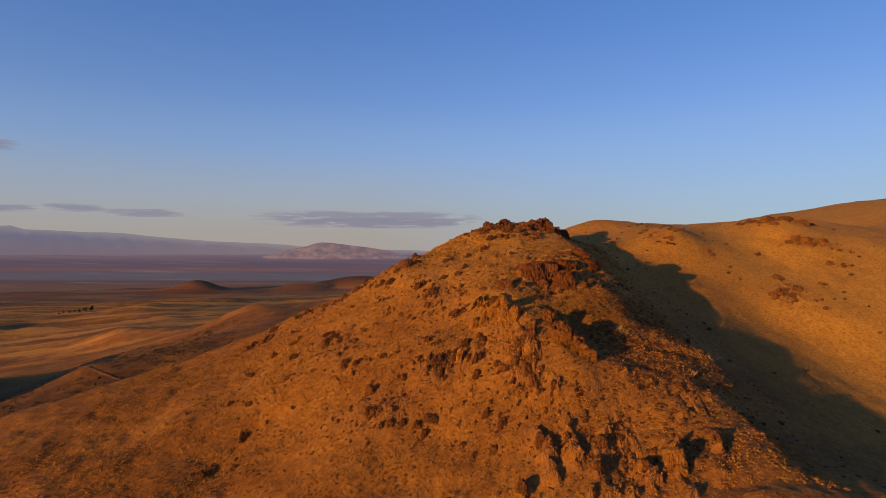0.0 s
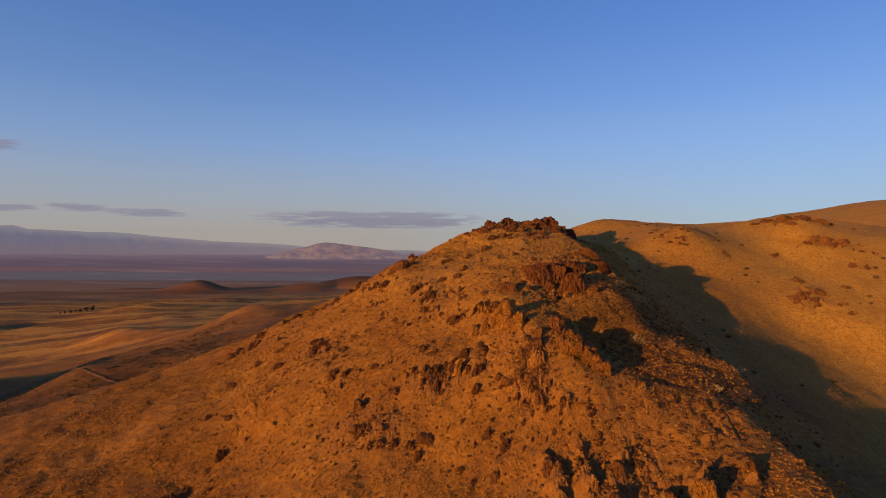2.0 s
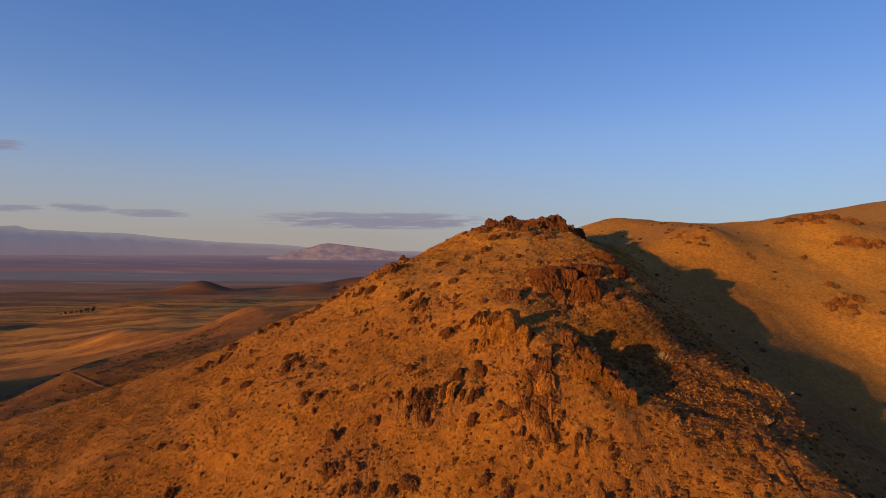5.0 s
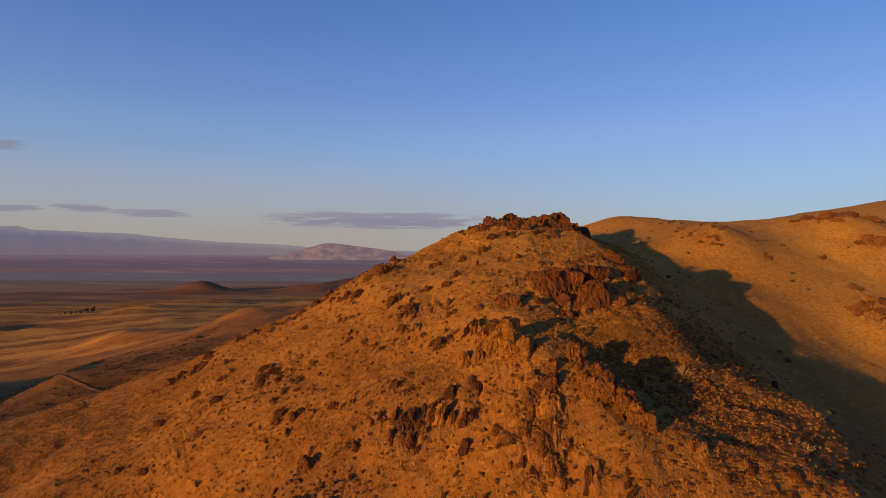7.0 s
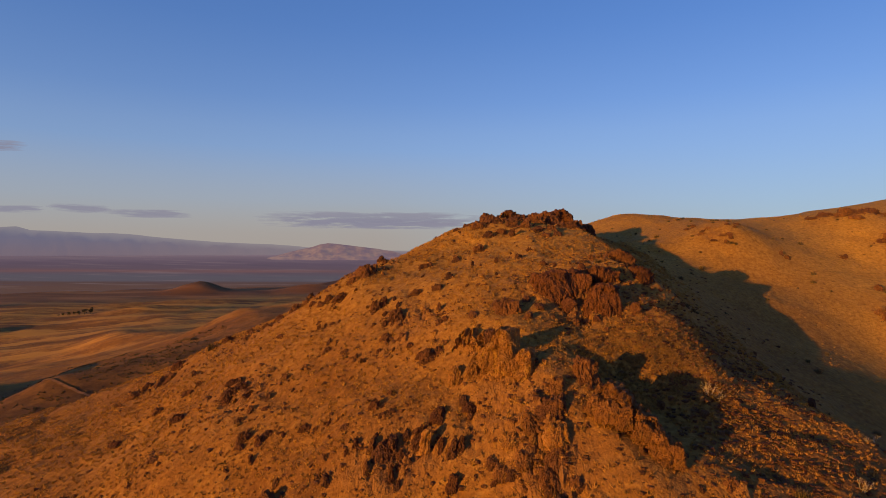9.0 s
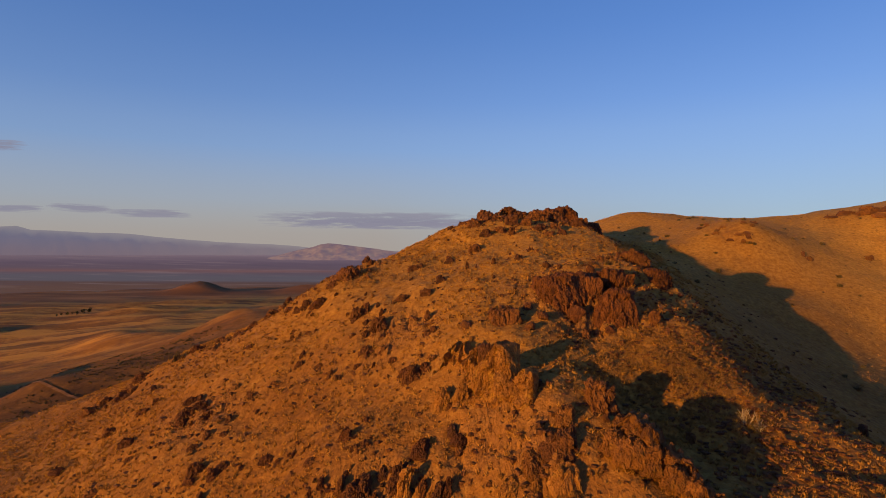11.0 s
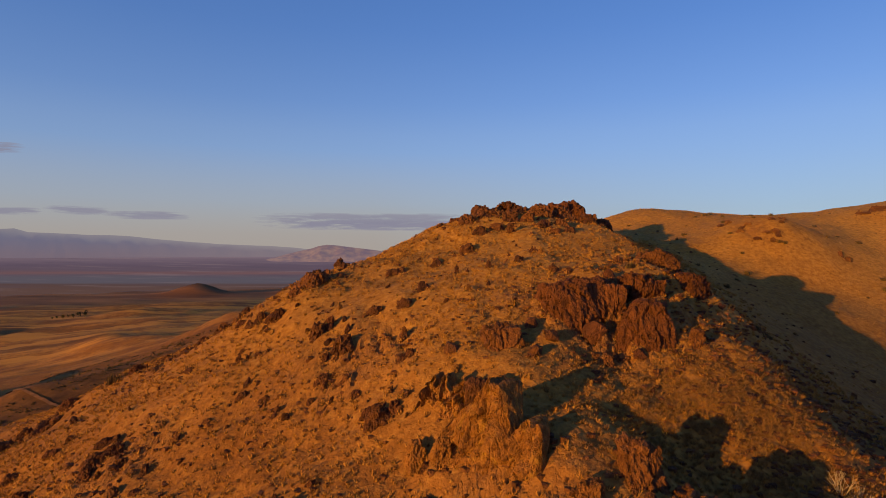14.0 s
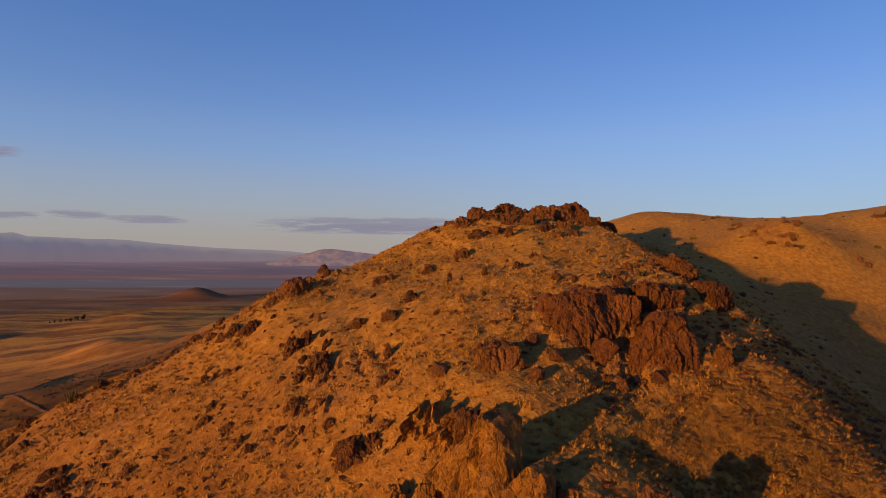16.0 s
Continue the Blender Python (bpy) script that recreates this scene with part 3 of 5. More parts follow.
# ---- rocks ----
def sphere_grid(n):
    """A welded cube of n x n cells a side."""
    found, verts, faces = {}, [], []
    for axis in range(3):
        for side in (-1, 1):
            idx = np.empty((n + 1, n + 1), int)
            for a in range(n + 1):
                for b in range(n + 1):
                    u, v = 2 * a / n - 1, 2 * b / n - 1
                    p = [0, 0, 0]
                    p[axis], p[(axis + 1) % 3], p[(axis + 2) % 3] = side, u, v
                    key = tuple(round(c * n) for c in p)
                    if key not in found:
                        found[key] = len(verts)
                        verts.append(p)
                    idx[a, b] = found[key]
            for a in range(n):
                for b in range(n):
                    q = [idx[a, b], idx[a + 1, b], idx[a + 1, b + 1], idx[a, b + 1]]
                    faces.append(q if side > 0 else q[::-1])
    return np.array(verts, float), np.array(faces)


GRIDS = {n: sphere_grid(n) for n in (7, 8, 10, 14, 20, 24, 28, 44)}


def rock_mesh(name, size, seed, n=14, jag=1.0, cell=1.0, tall=1.6, lean=(0.0, 0.0), taper=0.35, mat=None, boxy=0.55):
    """A fractured rock: a blunt block broken into upright cells, with steps, cracks and grain. It reaches from -0.35 to 1 of its height."""
    v, f = GRIDS[n]
    ball = v / np.linalg.norm(v, axis=1, keepdims=True)
    p = boxy * v * 0.86 + (1 - boxy) * ball
    out = ball.copy()
    sx, sy, sz = size
    up = (p[:, 2] + 1) / 2
    tx, ty = taper if isinstance(taper, tuple) else (taper, taper)
    p = p * np.stack([1 - tx * up, 1 - ty * up, np.ones_like(up)], 1)
    p = p * (sx / 2, sy / 2, 0.68 * sz) + (0, 0, 0.32 * sz)
    s = seed * 7.31
    big = min(sx, sy, sz * 1.2)
    p = p + out * (0.22 * big * fbm(p[:, 0] / big + s, p[:, 1] / big, p[:, 2] / big, 2))[:, None]
    c = cell * big * 0.42
    f1, f2, rnd, way = cells(np.stack([p[:, 0] / c + s, p[:, 1] / c + 3.1 * seed, p[:, 2] / (c * tall)], 1))
    step = (rnd[:, 0] - 0.5) * 0.42 + 0.6 * ((rnd[:, 1:] - 0.5) * way).sum(1)
    crack = np.clip(1 - (f2 - f1) / 0.16, 0, 1)
    p = p + out * (jag * c * (step - 0.28 * crack))[:, None]
    p[:, 2] += jag * c * 0.6 * (rnd[:, 2] - 0.5) * np.clip(out[:, 2] * 2, 0, 1)
    for share, thick in ((0.40, 0.5), (0.16, 0.6)):
        if share * c < 0.05:
            continue
        c2 = c * share
        bend = 0.35 * fbm(p[:, 0] / c2 * 0.5, p[:, 1] / c2 * 0.5, p[:, 2] / c2 * 0.5 + seed, 2)
        f1, f2, rnd, way = cells(np.stack([p[:, 0] / c2 + 5.7 * seed + bend, p[:, 1] / c2 + bend, p[:, 2] / (c2 * tall * 1.4) + bend], 1))
        p = p + out * (jag * c2 * (thick * (rnd[:, 0] - 0.5) - 0.3 * np.clip(1 - (f2 - f1) / 0.2, 0, 1)))[:, None]
    p = p + out * (0.10 * c * fbm(p[:, 0] / (0.3 * c) + seed, p[:, 1] / (0.3 * c), p[:, 2] / (0.5 * c), 3))[:, None]
    h = p[:, 2:3]
    p = p + h * np.array([[lean[0], lean[1], 0.0]])
    return mesh_from(name, p, f, mat or ROCK)


BLOCKS = {}


def block_mesh(k, mat):
    """Angular broken blocks, one metre across, shared by the copies: boxes with their corners split off."""
    key = (k % 12, mat.name)
    if key not in BLOCKS:
        r = random.Random(300 + k % 12)
        bm = bmesh.new()
        for _ in range(26):
            q = Vector((r.gauss(0, 1), r.gauss(0, 1), r.gauss(0, 1))).normalized()
            q *= 0.5 / max(abs(q.x), abs(q.y), abs(q.z)) ** 0.75
            thin = 1 - r.uniform(0.2, 0.75) * max(q.z + 0.1, 0)
            bm.verts.new((q.x * thin, q.y * thin, q.z))
        hull = bmesh.ops.convex_hull(bm, input=bm.verts)
        spare = [g for g in hull["geom_interior"] + hull["geom_unused"] if isinstance(g, bmesh.types.BMVert)]
        bmesh.ops.delete(bm, geom=list(set(spare)), context="VERTS")
        bmesh.ops.recalc_face_normals(bm, faces=bm.faces)
        me = bpy.data.meshes.new("rock_block")
        bm.to_mesh(me)
        bm.free()
        me.materials.append(mat)
        BLOCKS[key] = me
    return BLOCKS[key]


def outcrop(x, y, w, d, h, turn=0.0, lean=(0.0, 0.0), seed=1, n=28, jag=1.0, cell=1.0, tall=1.8, taper=0.35, mat=None, blocks=6, spread=0.7, label="", sink=0.12, top=None, upright=1.35):
    """A rock outcrop: one fractured mass, its face broken into upright blocks, with fallen ones about its foot."""
    mat = mat or ROCK
    r = random.Random(seed)
    z = float(ground_at(x, y)) - sink * h if top is None else top - 0.97 * h
    base = new("rock_outcrop")
    base.matrix_basis = pose(x, y, z, 0, 0, turn)
    me = rock_mesh("rock_mass", (w, d, h), seed, n, jag, cell, tall, lean, taper, mat)
    part("rock_mass", me, base)
    c, s = math.cos(radians(turn)), math.sin(radians(turn))
    small = min(w, d, 1.5 * h)
    verts = me.vertices
    set_in = int(blocks * 2)
    for k in range(set_in):
        for _ in range(12):
            p = verts[r.randrange(len(verts))].co
            if z + p.z > float(ground_at(x + p.x * c - p.y * s, y + p.x * s + p.y * c)) - 0.05:
                break
        size = r.uniform(0.07, 0.19) * small ** 0.85
        m = Matrix.LocRotScale(p * 0.97, Euler((r.gauss(0, 0.16) - 0.6 * lean[1], r.gauss(0, 0.16) + 0.6 * lean[0], r.gauss(0, 0.35))), (size * r.uniform(0.6, 1.0), size * r.uniform(0.7, 1.2), size * r.uniform(0.75, 1.25) * upright))
        part("rock_block", block_mesh(r.randrange(12), mat), base, m)
    for k in range(blocks // 2):
        a = r.uniform(0, 2 * math.pi)
        q = r.uniform(0.85, 1.15) * spread
        u, v = math.cos(a) * w * q, math.sin(a) * d * q
        size = r.uniform(0.12, 0.3) * small ** 0.85
        px, py = x + u * c - v * s, y + u * s + v * c
        bz = float(ground_at(px, py)) - z + 0.15 * size
        m = Matrix.LocRotScale((u, v, bz), Euler((r.uniform(-0.4, 0.4), r.uniform(-0.4, 0.4), r.uniform(0, 6.28))), (size, size * r.uniform(0.7, 1.2), size * r.uniform(0.7, 1.4)))
        part("rock_block", block_mesh(r.randrange(12), mat), base, m)
    return tagged(base, label or "jagged red-brown rock outcrop standing in dry grass", "rock", "outcrops on the hill")


def boulder(x, y, size, seed, mat=None, label="", stretch=(1, 1, 1), lift=0.0):
    mat = mat or ROCK
    r = random.Random(seed * 13 + 5)
    me = rock_mesh("boulder", (size * stretch[0], size * stretch[1], size * stretch[2]), seed, 14, 0.8, 1.1, 1.3, (r.uniform(-0.2, 0.2), r.uniform(-0.2, 0.2)), 0.2, mat)
    ob = new("boulder", me)
    ob.matrix_basis = pose(x, y, float(ground_at(x, y)) - 0.1 * size + lift, r.uniform(-8, 8), r.uniform(-8, 8), r.uniform(0, 360))
    return tagged(ob, label or "single weathered brown boulder lying on the slope", "boulder", "boulders on the hill")


# the summit crags: a broken crest with lower ledges before it
outcrop(19.6, 103.6, 5.4, 4.6, 4.4, 10, (0.0, 0), 1, 44, 0.6, 0.8, 0.9, (0.6, 0.5), ROCK_MID, 8, 0.6, "peaked summit crag of broken red-brown rock", 0, 6.0, upright=0.75)
for k, (x, y, w, h, top) in enumerate([(6.2, 96.0, 3.4, 2.0, 3.5), (7.6, 98.0, 3.8, 2.6, 4.3), (9.4, 99.4, 4.2, 3.0, 5.2), (11.6, 100.2, 4.4, 3.4, 5.8), (13.4, 101.0, 4.0, 3.2, 5.5), (15.4, 101.8, 4.2, 2.8, 5.0), (17.2, 102.6, 4.0, 2.8, 5.4),
                                       (21.8, 103.2, 3.6, 2.8, 4.9), (23.0, 103.0, 3.0, 2.2, 3.9), (10.8, 97.6, 3.0, 2.0, 3.7), (13.2, 98.2, 3.2, 2.4, 4.3), (15.6, 99.4, 3.0, 2.2, 3.8), (18.4, 100.2, 3.4, 2.6, 4.0), (16.6, 96.6, 2.4, 1.6, 2.6),
                                       (8.2, 94.4, 2.8, 1.6, 2.7), (20.4, 99.6, 2.6, 2.0, 2.9), (12.0, 95.6, 2.0, 1.2, 2.5), (4.6, 92.8, 2.2, 1.3, 2.5)]):
    outcrop(x, y, w, w * 0.85, h, 23 * k, (0, 0), 200 + k, 24, 0.6, 0.85, 0.8, 0.35, (ROCK_MID, ROCK, ROCK_DARK)[k % 3], 6, 0.6, "low broken crag on the rocky summit crest", 0, top, upright=0.7)
# broken ledges that step down from the crest
for k, (x, y, w, h) in enumerate([(9.3, 88.6, 1.6, 0.8), (10.8, 90.6, 2.2, 1.3), (12.5, 90.4, 1.6, 0.9), (13.8, 88.6, 1.5, 0.8), (15.6, 89.4, 2.0, 1.0), (15.9, 87.2, 1.4, 0.7), (6.8, 91.4, 2.2, 1.3), (7.8, 87.6, 1.5, 0.8), (17.1, 95.0, 2.8, 1.9),
                                  (8.9, 92.8, 2.6, 1.5), (14.3, 86.5, 1.2, 0.6), (11.6, 93.4, 2.4, 1.3), (14.0, 93.0, 2.6, 1.4), (18.6, 92.0, 2.2, 1.1), (6.5, 84.0, 1.7, 0.9), (3.9, 82.0, 1.0, 0.5), (0.5, 80.8, 1.4, 0.7), (3.2, 74.0, 1.0, 0.6), (2.1, 72.2, 1.1, 0.6)]):
    outcrop(x, y, w, w * 0.7, h, 31 * k % 50 - 25, (0.05, 0.25), 220 + k, 20, 0.8, 0.8, 1.0, 0.35, (ROCK, ROCK_DARK)[k % 2], 5, 0.65, "broken ledge of red-brown rock below the summit", 0.2, upright=0.8)
outcrop(10.4, 87.0, 0.9, 0.8, 1.0, 30, (0.2, 0), 9, 14, 0.9, 0.9, 1.4, 0.45, ROCK, 2)
# the cliff band below the summit
outcrop(12.5, 68.9, 6.4, 4.6, 3.2, 12, (0.0, 0.10), 11, 44, 0.8, 0.40, 2.8, 0.15, ROCK_MID, 8, 0.6, "broad dark cliff band with upright cracks", 0, -1.5, upright=1.3)
outcrop(16.6, 70.4, 3.8, 3.6, 2.2, 10, (0, 0), 12, 44, 0.9, 0.5, 2.0, 0.3, ROCK_MID, 6, 0.6, "", 0, -1.4, upright=1.2)
outcrop(15.2, 66.2, 3.2, 3.0, 3.0, -20, (0.05, 0.1), 13, 44, 0.9, 0.45, 2.6, 0.4, ROCK_MID, 8, 0.6, "", 0, -2.5, upright=1.3)
outcrop(7.3, 64.6, 4.6, 3.2, 3.4, 10, (0.05, 0.15), 14, 44, 0.6, 0.45, 2.0, (0.5, 0.35), ROCK, 7, 0.6, "rounded outcrop with upright cracks in its face", 0, -3.4, upright=1.2)
outcrop(20.6, 72.4, 2.6, 2.4, 1.3, 20, (0.05, 0), 17, 28, 1.0, 0.5, 1.6, 0.3, ROCK_MID, 6, 0.6, "broken shoulder of dark rock beside the cliff", 0, -1.5)
outcrop(19.6, 76.5, 4.0, 3.4, 1.2, 0, (0, 0), 15, 28, 1.0, 0.7, 1.2, 0.4, ROCK, 6)
boulder(17.5, 65.0, 0.85, 16, ROCK, "reddish boulder perched at the edge of the scree", (0.9, 0.8, 1.1))
# the big tan slab and the crags round it
def slab(x, y, turn, width, profile, lean, thick, z0, seed, mat, label, rough=1.0):
    """A thick upright plate of rock: profile gives its height along its width; the face leans back and is cracked."""
    base = new("rock_slab")
    base.matrix_basis = pose(x, y, z0, 0, 0, turn)
    cols, up, over, down = 72, 64, 8, 24
    us = np.linspace(0, 1, cols)
    ring = [(s, 0.0) for s in np.linspace(0, 1, up)] + [(1.0, s) for s in np.linspace(0, 1, over + 1)[1:]] + [(s, 1.0) for s in np.linspace(1, 0, down)[1:]]
    u, k = np.meshgrid(us, np.arange(len(ring)), indexing="ij")
    s, back = np.array(ring)[k][..., 0], np.array(ring)[k][..., 1]
    tall = np.interp(us, [q[0] for q in profile], [q[1] for q in profile]) + 0.16 * rough * fbm(us * 9 + seed, 0.5 + 0 * us, seed, 3)
    h = s * tall[:, None]
    px = (u - 0.5) * width
    deep = thick * (0.25 + 0.75 * (1 - 0.7 * s)) * np.clip(4.5 * np.minimum(u, 1 - u) + 0.25, 0, 1)
    py = lean * h + back * deep
    p = np.stack([px, py, h], -1).reshape(-1, 3)
    f1, f2, rnd, way = cells(np.stack([p[:, 0] / 0.75 + seed, p[:, 1] / 0.9, p[:, 2] / 1.5 + 0.3 * p[:, 0]], 1))
    crack = np.clip(1 - (f2 - f1) / 0.10, 0, 1)
    push = 0.26 * (rnd[:, 0] - 0.5) + 0.24 * ((rnd[:, 1:] - 0.5) * way).sum(1) - 0.10 * crack
    f1, f2, rnd, way = cells(np.stack([p[:, 0] / 0.28 + seed, p[:, 1] / 0.3, p[:, 2] / 0.5], 1))
    push = push + 0.11 * (rnd[:, 0] - 0.5) - 0.06 * np.clip(1 - (f2 - f1) / 0.2, 0, 1) + 0.10 * fbm(p[:, 0] / 0.5, p[:, 2] / 0.5, seed, 3)
    p[:, 1] += np.where(back.ravel() > 0.5, 1.0, -1.0) * push * rough
    p[:, 2] += 0.10 * rough * (rnd[:, 1] - 0.5) * (s.ravel() > 0.97)
    n = len(ring)
    i = (np.arange(cols - 1)[:, None] * n + np.arange(n - 1)[None]).ravel()
    part("slab_face", mesh_from("slab_face", p, np.stack([i, i + n, i + n + 1, i + 1], 1), mat), base)
    return tagged(base, label, "rock", "outcrops on the hill")


slab(5.8, 56.9, -44, 5.2, [(0, 1.8), (0.03, 2.4), (0.12, 2.9), (0.26, 3.7), (0.36, 4.7), (0.46, 5.0), (0.56, 4.7), (0.63, 4.0), (0.68, 3.3), (0.74, 3.4), (0.84, 3.7), (0.93, 3.5), (1.0, 2.0)], 0.24, 2.2, -10.0, 2.0, ROCK_PALE,
     "big tan slab of rock with yellow lichen", 1.5)
slab(4.3, 60.3, -32, 3.3, [(0, 1.6), (0.1, 2.4), (0.22, 3.1), (0.32, 2.9), (0.42, 3.3), (0.55, 2.9), (0.68, 3.1), (0.82, 2.4), (0.92, 2.0), (1.0, 1.2)], 0.32, 1.8, -9.0, 7.0, ROCK_PALE, "jagged grey-tan crag spotted with yellow lichen", 2.2)
# dark rock stands in for the shaded gap between the slabs
outcrop(5.3, 60.0, 1.3, 1.3, 2.6, -10, (0.25, 0.1), 23, 28, 1.0, 0.6, 2.4, 0.45, ROCK_DARK, 4, 0.6, "dark rock put in for the shadowed gap between two tan slabs", 0, -5.7)
outcrop(4.5, 58.6, 0.9, 0.8, 1.4, 0, (0.1, 0.1), 31, 20, 0.9, 0.8, 1.6, 0.4, ROCK_PALE, 3, 0.6, "pale rock covered with yellow lichen", 0, -7.4)
outcrop(3.4, 59.2, 1.0, 0.8, 0.9, 30, (0.1, 0.1), 32, 20, 0.9, 0.8, 1.6, 0.4, ROCK_PALE, 3)
slab(12.0, 50.3, -37, 4.9, [(0, 3.6), (0.06, 4.8), (0.16, 5.2), (0.3, 5.0), (0.42, 4.5), (0.55, 4.2), (0.66, 3.7), (0.78, 3.4), (0.9, 2.9), (1.0, 2.0)], 0.32, 2.0, -12.6, 11.0, ROCK_TAN, "slanting wall of cracked red-brown rock", 2.0)
# low lumps along the top of the wall
for k, (u, top) in enumerate([(-1.9, -7.8), (-1.0, -8.0), (-0.2, -8.4), (0.7, -8.8), (1.5, -9.3), (2.2, -9.9)]):
    outcrop(12.5 + 0.8 * u, 51.1 - 0.6 * u, 1.3 + 0.3 * (k % 2), 1.1, 1.0, -37 + 14 * (k % 3), (0.05, 0.1), 560 + k, 20, 1.0, 0.5, 1.5, 0.35, ROCK_TAN, 4, 0.5, "rounded lump on the crest of the rock wall", 0, top, upright=1.0)
outcrop(11.9, 53.0, 1.2, 1.0, 1.2, 10, (0, 0.1), 24, 20, 0.9, 0.8, 1.4, 0.4, ROCK, 4, 0.6, "", 0.2)
outcrop(11.3, 55.3, 2.0, 1.6, 1.9, 20, (0, 0.1), 25, 28, 0.9, 0.8, 1.8, 0.4, ROCK, 6, 0.6, "", 0, -6.8)
boulder(12.9, 55.0, 0.9, 39, ROCK, "tan boulder lying beside the broken crag")
outcrop(1.4, 55.2, 1.6, 1.2, 1.5, 10, (0.0, 0.2), 26, 28, 1.2, 0.6, 2.0, 0.35, ROCK_DARK, 8, 0.65, "cluster of dark jagged upright rocks", 0.3)
outcrop(-0.6, 55.0, 2.0, 1.4, 1.5, 0, (0, 0.2), 27, 28, 1.2, 0.7, 2.0, 0.35, ROCK_DARK, 6, 0.6, "", 0.3)
outcrop(-8.0, 55.0, 1.5, 1.2, 1.5, 0, (-0.1, 0.1), 28, 20, 0.8, 0.9, 1.6, 0.4, ROCK, 2, 0.6, "", 0.3)
outcrop(-2.8, 49.2, 1.3, 1.0, 1.1, 0, (0.2, 0), 29, 20, 0.9, 0.9, 1.6, 0.4, ROCK, 2, 0.6, "", 0.3)
# broken rocks on the fins of the lower spine
for k, (x, y, w, d, h, m) in enumerate([(8.3, 43.4, 0.9, 1.6, 0.9, ROCK), (10.6, 43.2, 0.8, 1.8, 1.0, ROCK), (13.4, 42.6, 0.9, 1.6, 0.9, ROCK), (12.2, 39.4, 0.9, 1.4, 0.8, ROCK), (16.0, 39.4, 0.9, 1.6, 1.0, ROCK),
                                        (18.0, 38.6, 2.0, 1.8, 1.5, ROCK_PALE), (22.4, 40.8, 1.2, 1.5, 1.0, ROCK), (6.0, 39.2, 0.9, 1.4, 0.8, ROCK), (17.0, 49.0, 0.8, 0.7, 0.6, ROCK), (8.4, 48.4, 0.8, 1.4, 0.9, ROCK), (10.2, 47.4, 0.7, 1.0, 0.8, ROCK), (27.2, 43.2, 1.2, 0.6, 0.5, ROCK)]):
    outcrop(x, y, w, d, h, 6 * (k % 5) - 12, (-0.05, 0.15), 130 + k, 20, 0.9, 0.7, 2.0, 0.4, m, 4, 0.7, "", 0.35, upright=1.2)


def grain_of(w):
    """Cells a side for a rock of that width."""
    return 10 if w < 0.9 else 14 if w < 1.4 else 20


# low broken outcrops over the western flank: x, y, width, height
WEST_ROCKS = [(-29.2, 79.0, 2.1, 1.3), (-28.5, 80.7, 1.2, 0.7), (-26.3, 80.1, 2.6, 1.2), (-26.0, 82.2, 1.8, 0.8), (-23.1, 72.1, 1.3, 0.7), (-19.4, 67.8, 1.3, 0.7), (-18.0, 65.5, 0.8, 0.6), (-20.4, 72.0, 1.2, 0.4), (-14.9, 67.6, 1.6, 1.0),
              (-14.2, 68.2, 1.4, 0.8), (-13.2, 67.1, 0.9, 0.6), (-15.0, 66.8, 0.8, 0.6), (-11.7, 61.6, 1.2, 0.8), (-10.4, 60.7, 0.7, 0.9), (-9.9, 61.3, 1.0, 0.6), (-11.8, 60.9, 0.8, 0.4), (-19.0, 63.3, 1.3, 0.4), (-25.4, 69.2, 1.4, 0.4),
              (-7.9, 56.6, 0.5, 0.7), (-7.0, 60.7, 1.2, 0.5), (-10.3, 67.3, 0.4, 0.6), (-11.0, 64.4, 0.7, 0.3), (-3.7, 57.7, 0.8, 0.3), (-1.9, 58.1, 0.8, 0.9)]
LOWER_ROCKS = [(-0.6, 57.2, 0.9, 0.7), (-1.0, 59.4, 0.6, 0.5), (-1.3, 57.1, 0.6, 0.4), (-2.5, 59.4, 0.4, 0.5), (1.6, 62.0, 1.3, 1.0), (1.0, 62.9, 0.7, 0.5), (3.8, 58.7, 0.4, 0.5), (4.4, 56.4, 1.2, 0.5), (-7.5, 51.7, 1.9, 1.5),
               (-2.0, 48.1, 0.8, 1.0), (-1.4, 49.7, 1.8, 0.7), (-4.0, 49.6, 0.8, 0.6), (-5.3, 49.6, 0.8, 0.7), (-25.9, 63.2, 1.2, 0.9), (-23.3, 62.6, 1.3, 0.4), (-22.3, 57.9, 1.5, 0.9), (-25.4, 53.3, 1.5, 0.9), (-24.6, 54.7, 0.9, 0.5),
               (-22.0, 53.5, 0.7, 0.6), (2.6, 44.4, 0.6, 0.6), (4.3, 44.3, 1.0, 0.8), (1.7, 45.6, 0.4, 0.7), (3.9, 47.8, 0.9, 0.7), (5.3, 46.3, 1.1, 0.8)]
for k, (x, y, w, h) in enumerate(WEST_ROCKS + LOWER_ROCKS):
    outcrop(x, y, 1.15 * w, 0.9 * w, 0.85 * h, 29 * k % 60 - 30, (0.1, 0.2), 250 + k, grain_of(w), 1.3, 0.6, 1.7, 0.5, (ROCK, ROCK_MID)[k % 2], 6, 0.7, "", 0.28, upright=1.15)
